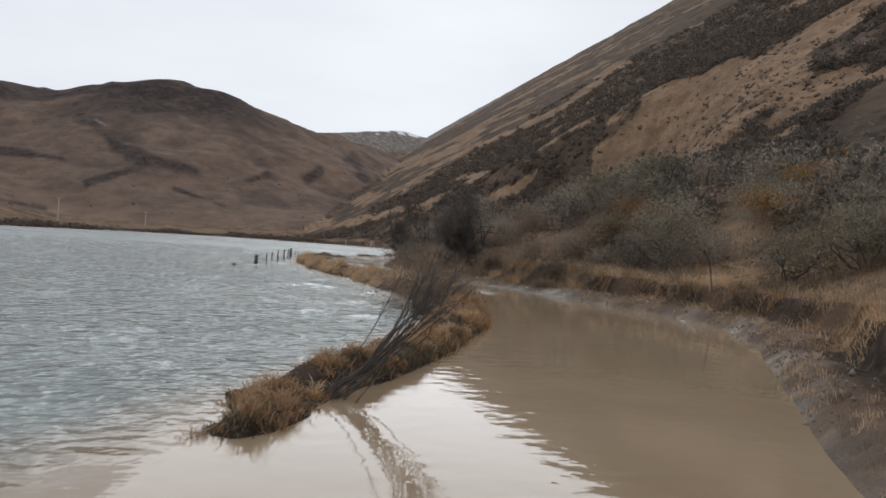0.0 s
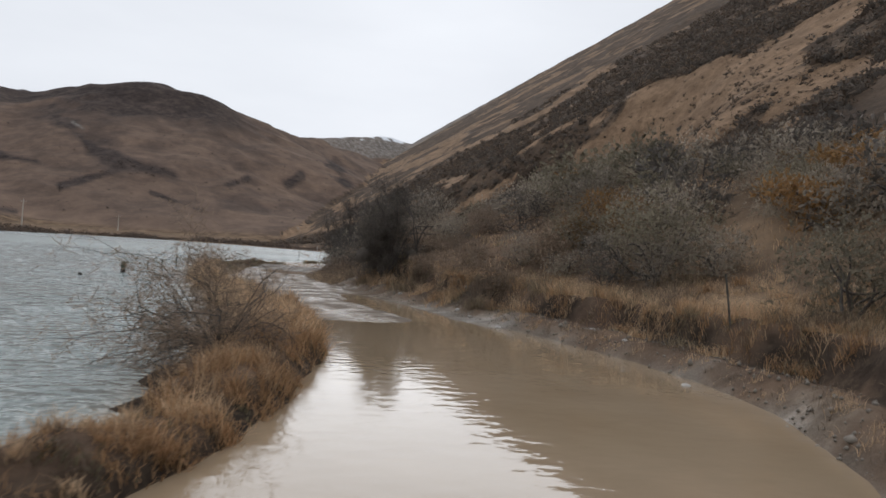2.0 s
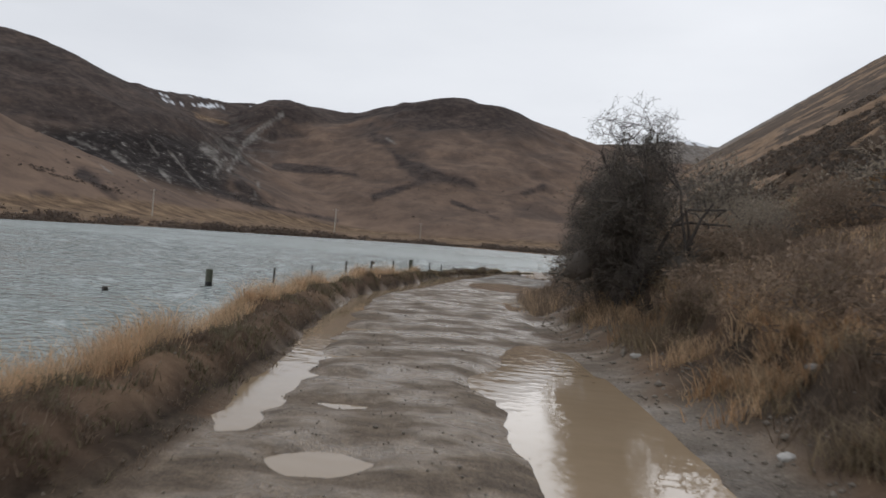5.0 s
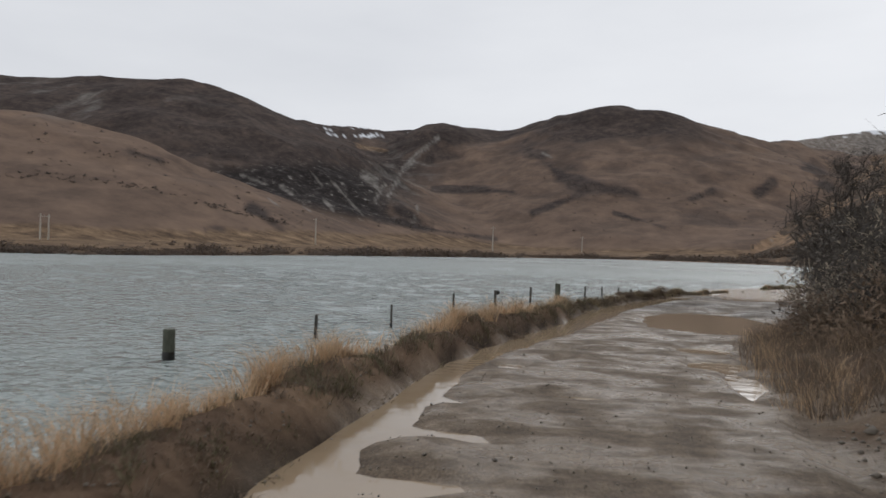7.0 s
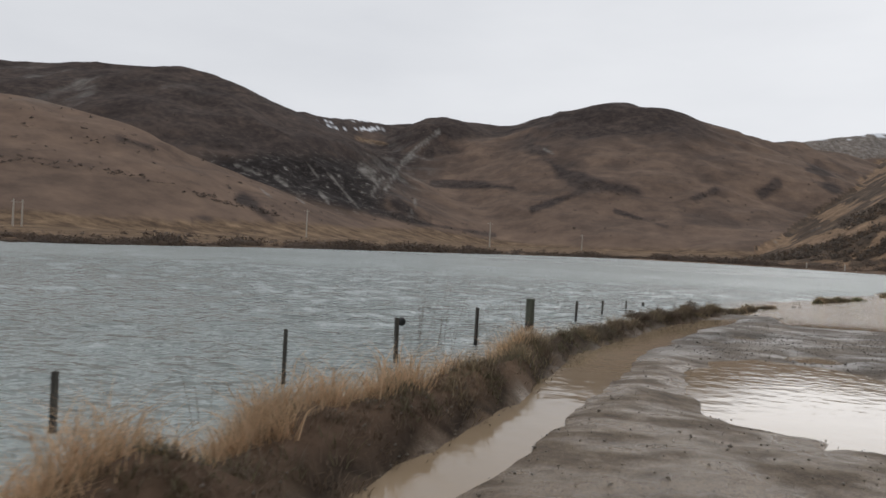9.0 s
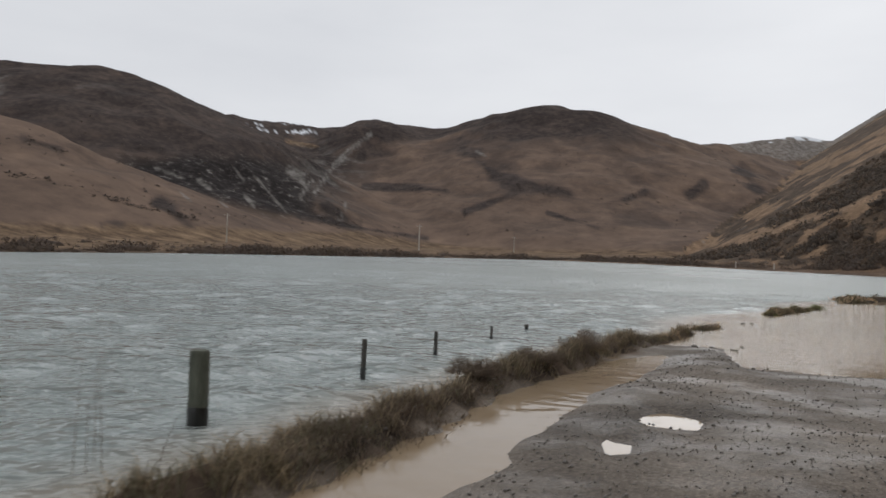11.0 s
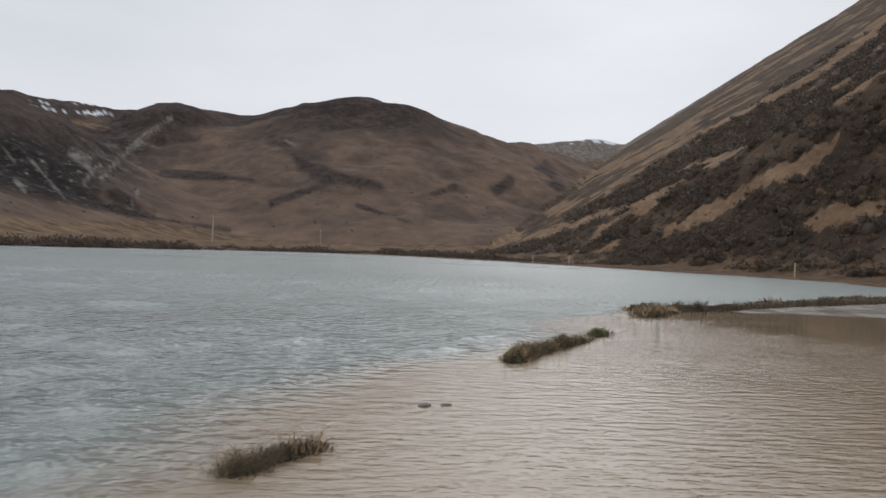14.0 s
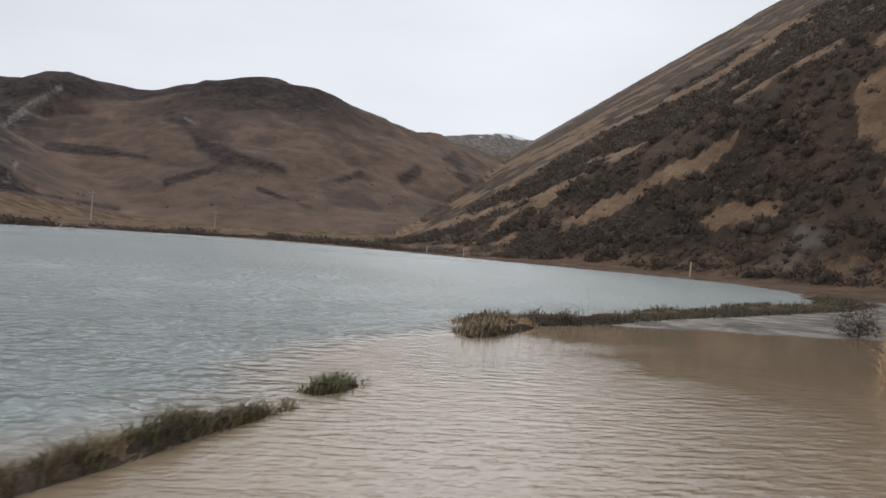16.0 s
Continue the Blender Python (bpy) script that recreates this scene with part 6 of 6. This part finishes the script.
def build_poles():
    for b, d, h, legs in ((-23.62, 300, 10.9, 1), (-9.87, 305, 10.4, 1), (-2.9, 430, 8.8, 1), (-43.2, 225, 7.4, 2)):
        x, y = EYE[0] + d * math.sin(radians(b)), EYE[1] + d * math.cos(radians(b))
        ob = new("power_pole")
        ob.location = (x, y, float(land(x, y)) - 0.2)
        ob.rotation_euler = (0, 0, radians(-b + 35))
        z0 = 0.0
        for k in range(legs):
            bm = bmesh.new()
            o = (k - (legs - 1) / 2) * 2.6
            tube(bm, [(o, 0, z0), (o, 0, h * 0.6), (o, 0, h)], [0.24, 0.21, 0.16], 8)
            part("pole", bm, POLE_WOOD, ob)
        bm = bmesh.new()
        tube(bm, [(-1.3 - 0.6 * (legs - 1), 0.14, h - 0.7), (1.3 + 0.6 * (legs - 1), 0.14, h - 0.7)], [0.075, 0.075], 4)
        part("crossarm", bm, POLE_WOOD, ob)
        for k in (-1.1, 0.0, 1.1):
            bm = bmesh.new()
            tube(bm, [(k, 0.14, h - 0.68), (k, 0.14, h - 0.5), (k, 0.14, h - 0.36)], [0.05, 0.07, 0.03], 6)
            part("insulator", bm, PALE_STONE, ob)
        tagged(ob, "pale wooden power pole on the flats beyond the lake" if legs == 1 else "pale twin-legged power pole on the flats beyond the lake", "power pole", "power poles across the flats")


def stone_mesh(seed, mat):
    rng = np.random.default_rng(seed)
    bm = bmesh.new()
    bmesh.ops.create_icosphere(bm, subdivisions=2, radius=0.5)
    ph = rng.uniform(0, 6, 3)
    for v in bm.verts:
        c = v.co
        k = 1 + 0.22 * math.sin(3.1 * c.x + ph[0]) + 0.18 * math.sin(4.3 * c.y + ph[1]) + 0.15 * math.sin(5.0 * c.z + ph[2])
        v.co = Vector((c.x * k, c.y * k * 0.8, c.z * k * 0.55))
    me = bpy.data.meshes.new("stone")
    bm.to_mesh(me)
    bm.free()
    me.materials.append(mat)
    return me


def pebbles(x, y, z, size, rng):
    """Small eight-sided stones, all one mesh."""
    oc = np.array([(1, 0, 0), (-1, 0, 0), (0, 1, 0), (0, -1, 0), (0, 0, 1), (0, 0, -0.6)], float)
    fc = np.array([(0, 2, 4), (2, 1, 4), (1, 3, 4), (3, 0, 4), (2, 0, 5), (1, 2, 5), (3, 1, 5), (0, 3, 5)])
    n = len(x)
    v = np.stack([x, y, z], 1)[:, None, :] + oc[None] * size[:, None, None] * rng.uniform(0.6, 1.3, (n, 6, 1))
    return v.reshape(-1, 3), (np.arange(n)[:, None, None] * 6 + fc[None]).reshape(-1, 3)


def build_stones():
    rng = np.random.default_rng(44)
    kinds = [stone_mesh(k, DARK_STONE if k < 4 else PALE_STONE) for k in range(6)]
    # single stones that stand out: on the verge, in the flood
    named = [(13.45, 28.2, 0.20, 4), (13.9, 30.9, 0.16, 5), (14.3, 29.6, 0.22, 1), (13.4, 33.2, 0.18, 4), (13.2, 24.9, 0.2, 5), (14.2, 22.4, 0.18, 4), (13.8, 20.6, 0.16, 5), (12.7, 17.4, 0.15, 4),
             (16.5, 71.5, 0.16, 0), (16.72, 71.6, 0.13, 1), (14.95, 65.3, 0.13, 0), (14.62, 65.6, 0.10, 1), (14.3, 65.5, 0.11, 2), (15.2, 65.9, 0.08, 3), (13.35, 27.0, 0.14, 4)]
    for x, y, s, k in named:
        ob = new("stone", kinds[k])
        z = max(float(land(x, y)), -0.012)
        ob.location, ob.rotation_euler, ob.scale = (x, y, z + 0.02 * s), (0, 0, rng.uniform(0, 6)), (s, s, s)
        tagged(ob, "pale loose stone at the muddy edge of the track" if k > 3 else "dark rounded stone at the edge of the flood", "stone", "stones beside the track")
    # larger clods on the shingle bar at the edge of the flood
    n = 9000
    y = rng.uniform(54, 67.5, n)
    x = edge(LEFT_EDGE, y) + 1.0 + (edge(RIGHT_EDGE, y) + 1.0 - edge(LEFT_EDGE, y)) * rng.random(n)
    keep = (land(x, y) > -0.03) & (fbm(x * 0.9, y * 0.9, 3, 173) > -0.35)
    x, y = x[keep], y[keep]
    n = len(x)
    size = 0.006 + 0.011 * rng.random(n) ** 2 + 0.016 * rng.random(n) ** 30
    v0, f0 = pebbles(x, y, land(x, y) + size * 0.3, size, rng)
    tagged(new("gravel", raw_mesh("gravel", v0, f0, DARK_STONE)), "dark wet pebbles and clods on the shingle bar", "gravel", kind="stuff")
    # stones and dead leaves washed into the track side of the bank
    y = rng.uniform(18, 62, 1700)
    x = edge(LEFT_EDGE, y) - edge(BANK_WIDTH, y) * rng.uniform(-0.05, 0.48, len(y))
    size = 0.005 + 0.014 * rng.random(len(y)) ** 2.5
    v0, f0 = pebbles(x, y, land(x, y) + 0.02, size, rng)
    tagged(new("rubble", raw_mesh("rubble", v0, f0, STONE)), "small pale stones washed into the side of the bank", "rubble", kind="stuff")
    # rubble along the verge and at the foot of the cut bank
    y = rng.uniform(6, 44, 2600)
    x = edge(RIGHT_EDGE, y) + 0.15 + rng.gamma(2.0, 0.42, len(y))
    size = 0.010 + 0.030 * rng.random(len(y)) ** 3 + 0.045 * rng.random(len(y)) ** 26
    v0, f0 = pebbles(x, y, land(x, y) + size * 0.25, size, rng)
    tagged(new("rubble", raw_mesh("rubble", v0, f0, STONE)), "grey rubble and clods along the verge of the track", "rubble", kind="stuff")
    # gravel and clods over the bare track
    n = 12000
    y = rng.uniform(22, 67, n)
    l, r = edge(LEFT_EDGE, y), edge(RIGHT_EDGE, y)
    x = l + (r + 1.8 - l) * rng.random(n)
    z = land(x, y)
    ok = z > -0.012
    x, y, z = x[ok], y[ok], z[ok]
    n = len(x)
    size = 0.005 + 0.011 * rng.random(n) ** 3 + 0.012 * (rng.random(n) < 0.015)
    v, f = pebbles(x, y, z + size * 0.3, size, rng)
    tagged(new("gravel", raw_mesh("gravel", v, f, STONE)), "wet grey gravel and clods on the track", "gravel", kind="stuff")


def build_weeds():
    """Tall dead stems in the shallows by the fence."""
    rng = np.random.default_rng(55)
    for cx, cy, cnt, hh in ((7.75, 53.35, 11, 1.15), (7.35, 53.6, 5, 0.85), (8.3, 54.2, 6, 0.75), (8.75, 56.0, 5, 0.8), (7.0, 47.9, 3, 0.6), (7.2, 29.5, 5, 0.75), (27.3, 88.2, 6, 0.9)):
        ob = new("dead_weed")
        ob.location = (cx, cy, -0.15)
        for k in range(cnt):
            bm = bmesh.new()
            x, y = rng.normal(0, 0.16, 2)
            h = hh * rng.uniform(0.45, 1.1) + 0.15
            lx, ly = rng.normal(0, 0.10, 2)
            tube(bm, [(x, y, 0), (x + 0.4 * lx, y + 0.4 * ly, h * 0.5), (x + lx, y + ly, h)], [0.0030, 0.0026, 0.0015], 4)
            part("stalk", bm, GRASS_BROWN, ob)
        tagged(ob, "tall dead brown weed stalks standing in the shallows", "weed", "dead weeds by the fence")
    # rounded clumps on the bank
    for i, (x, y, w, h) in enumerate(((12.3, 62.9, 0.78, 0.30), (11.55, 61.3, 0.6, 0.2), (10.9, 59.9, 0.6, 0.2))):
        meshes = shrub_meshes(60 + i, w, h, 2600, GRASS_BROWN, 9, 3, 0.2, (0.03, 0.08), (0.003, 0.006), (0.008, 0.018))
        ob = make_shrub(meshes, Matrix.Translation((x, y, max(float(land(x, y)), 0.0) - 0.02)), "small rounded clump on the bank at the water's edge", "clumps on the bank")
        ob.name = "bank_clump"


build_tree(14.25, 37.75, 4.4, 1.5, 77, "dark thorn tree with a bare twiggy top beside the track", 0.14)
build_tree(17.2, 55.6, 5.2, 1.5, 81, "grey thorn tree with bare upper twigs above the bend", 0.45)
build_bare_bush()
build_shrubs()
build_hill_scrub()
build_grass()
build_fence()
build_poles()
build_stones()
build_weeds()
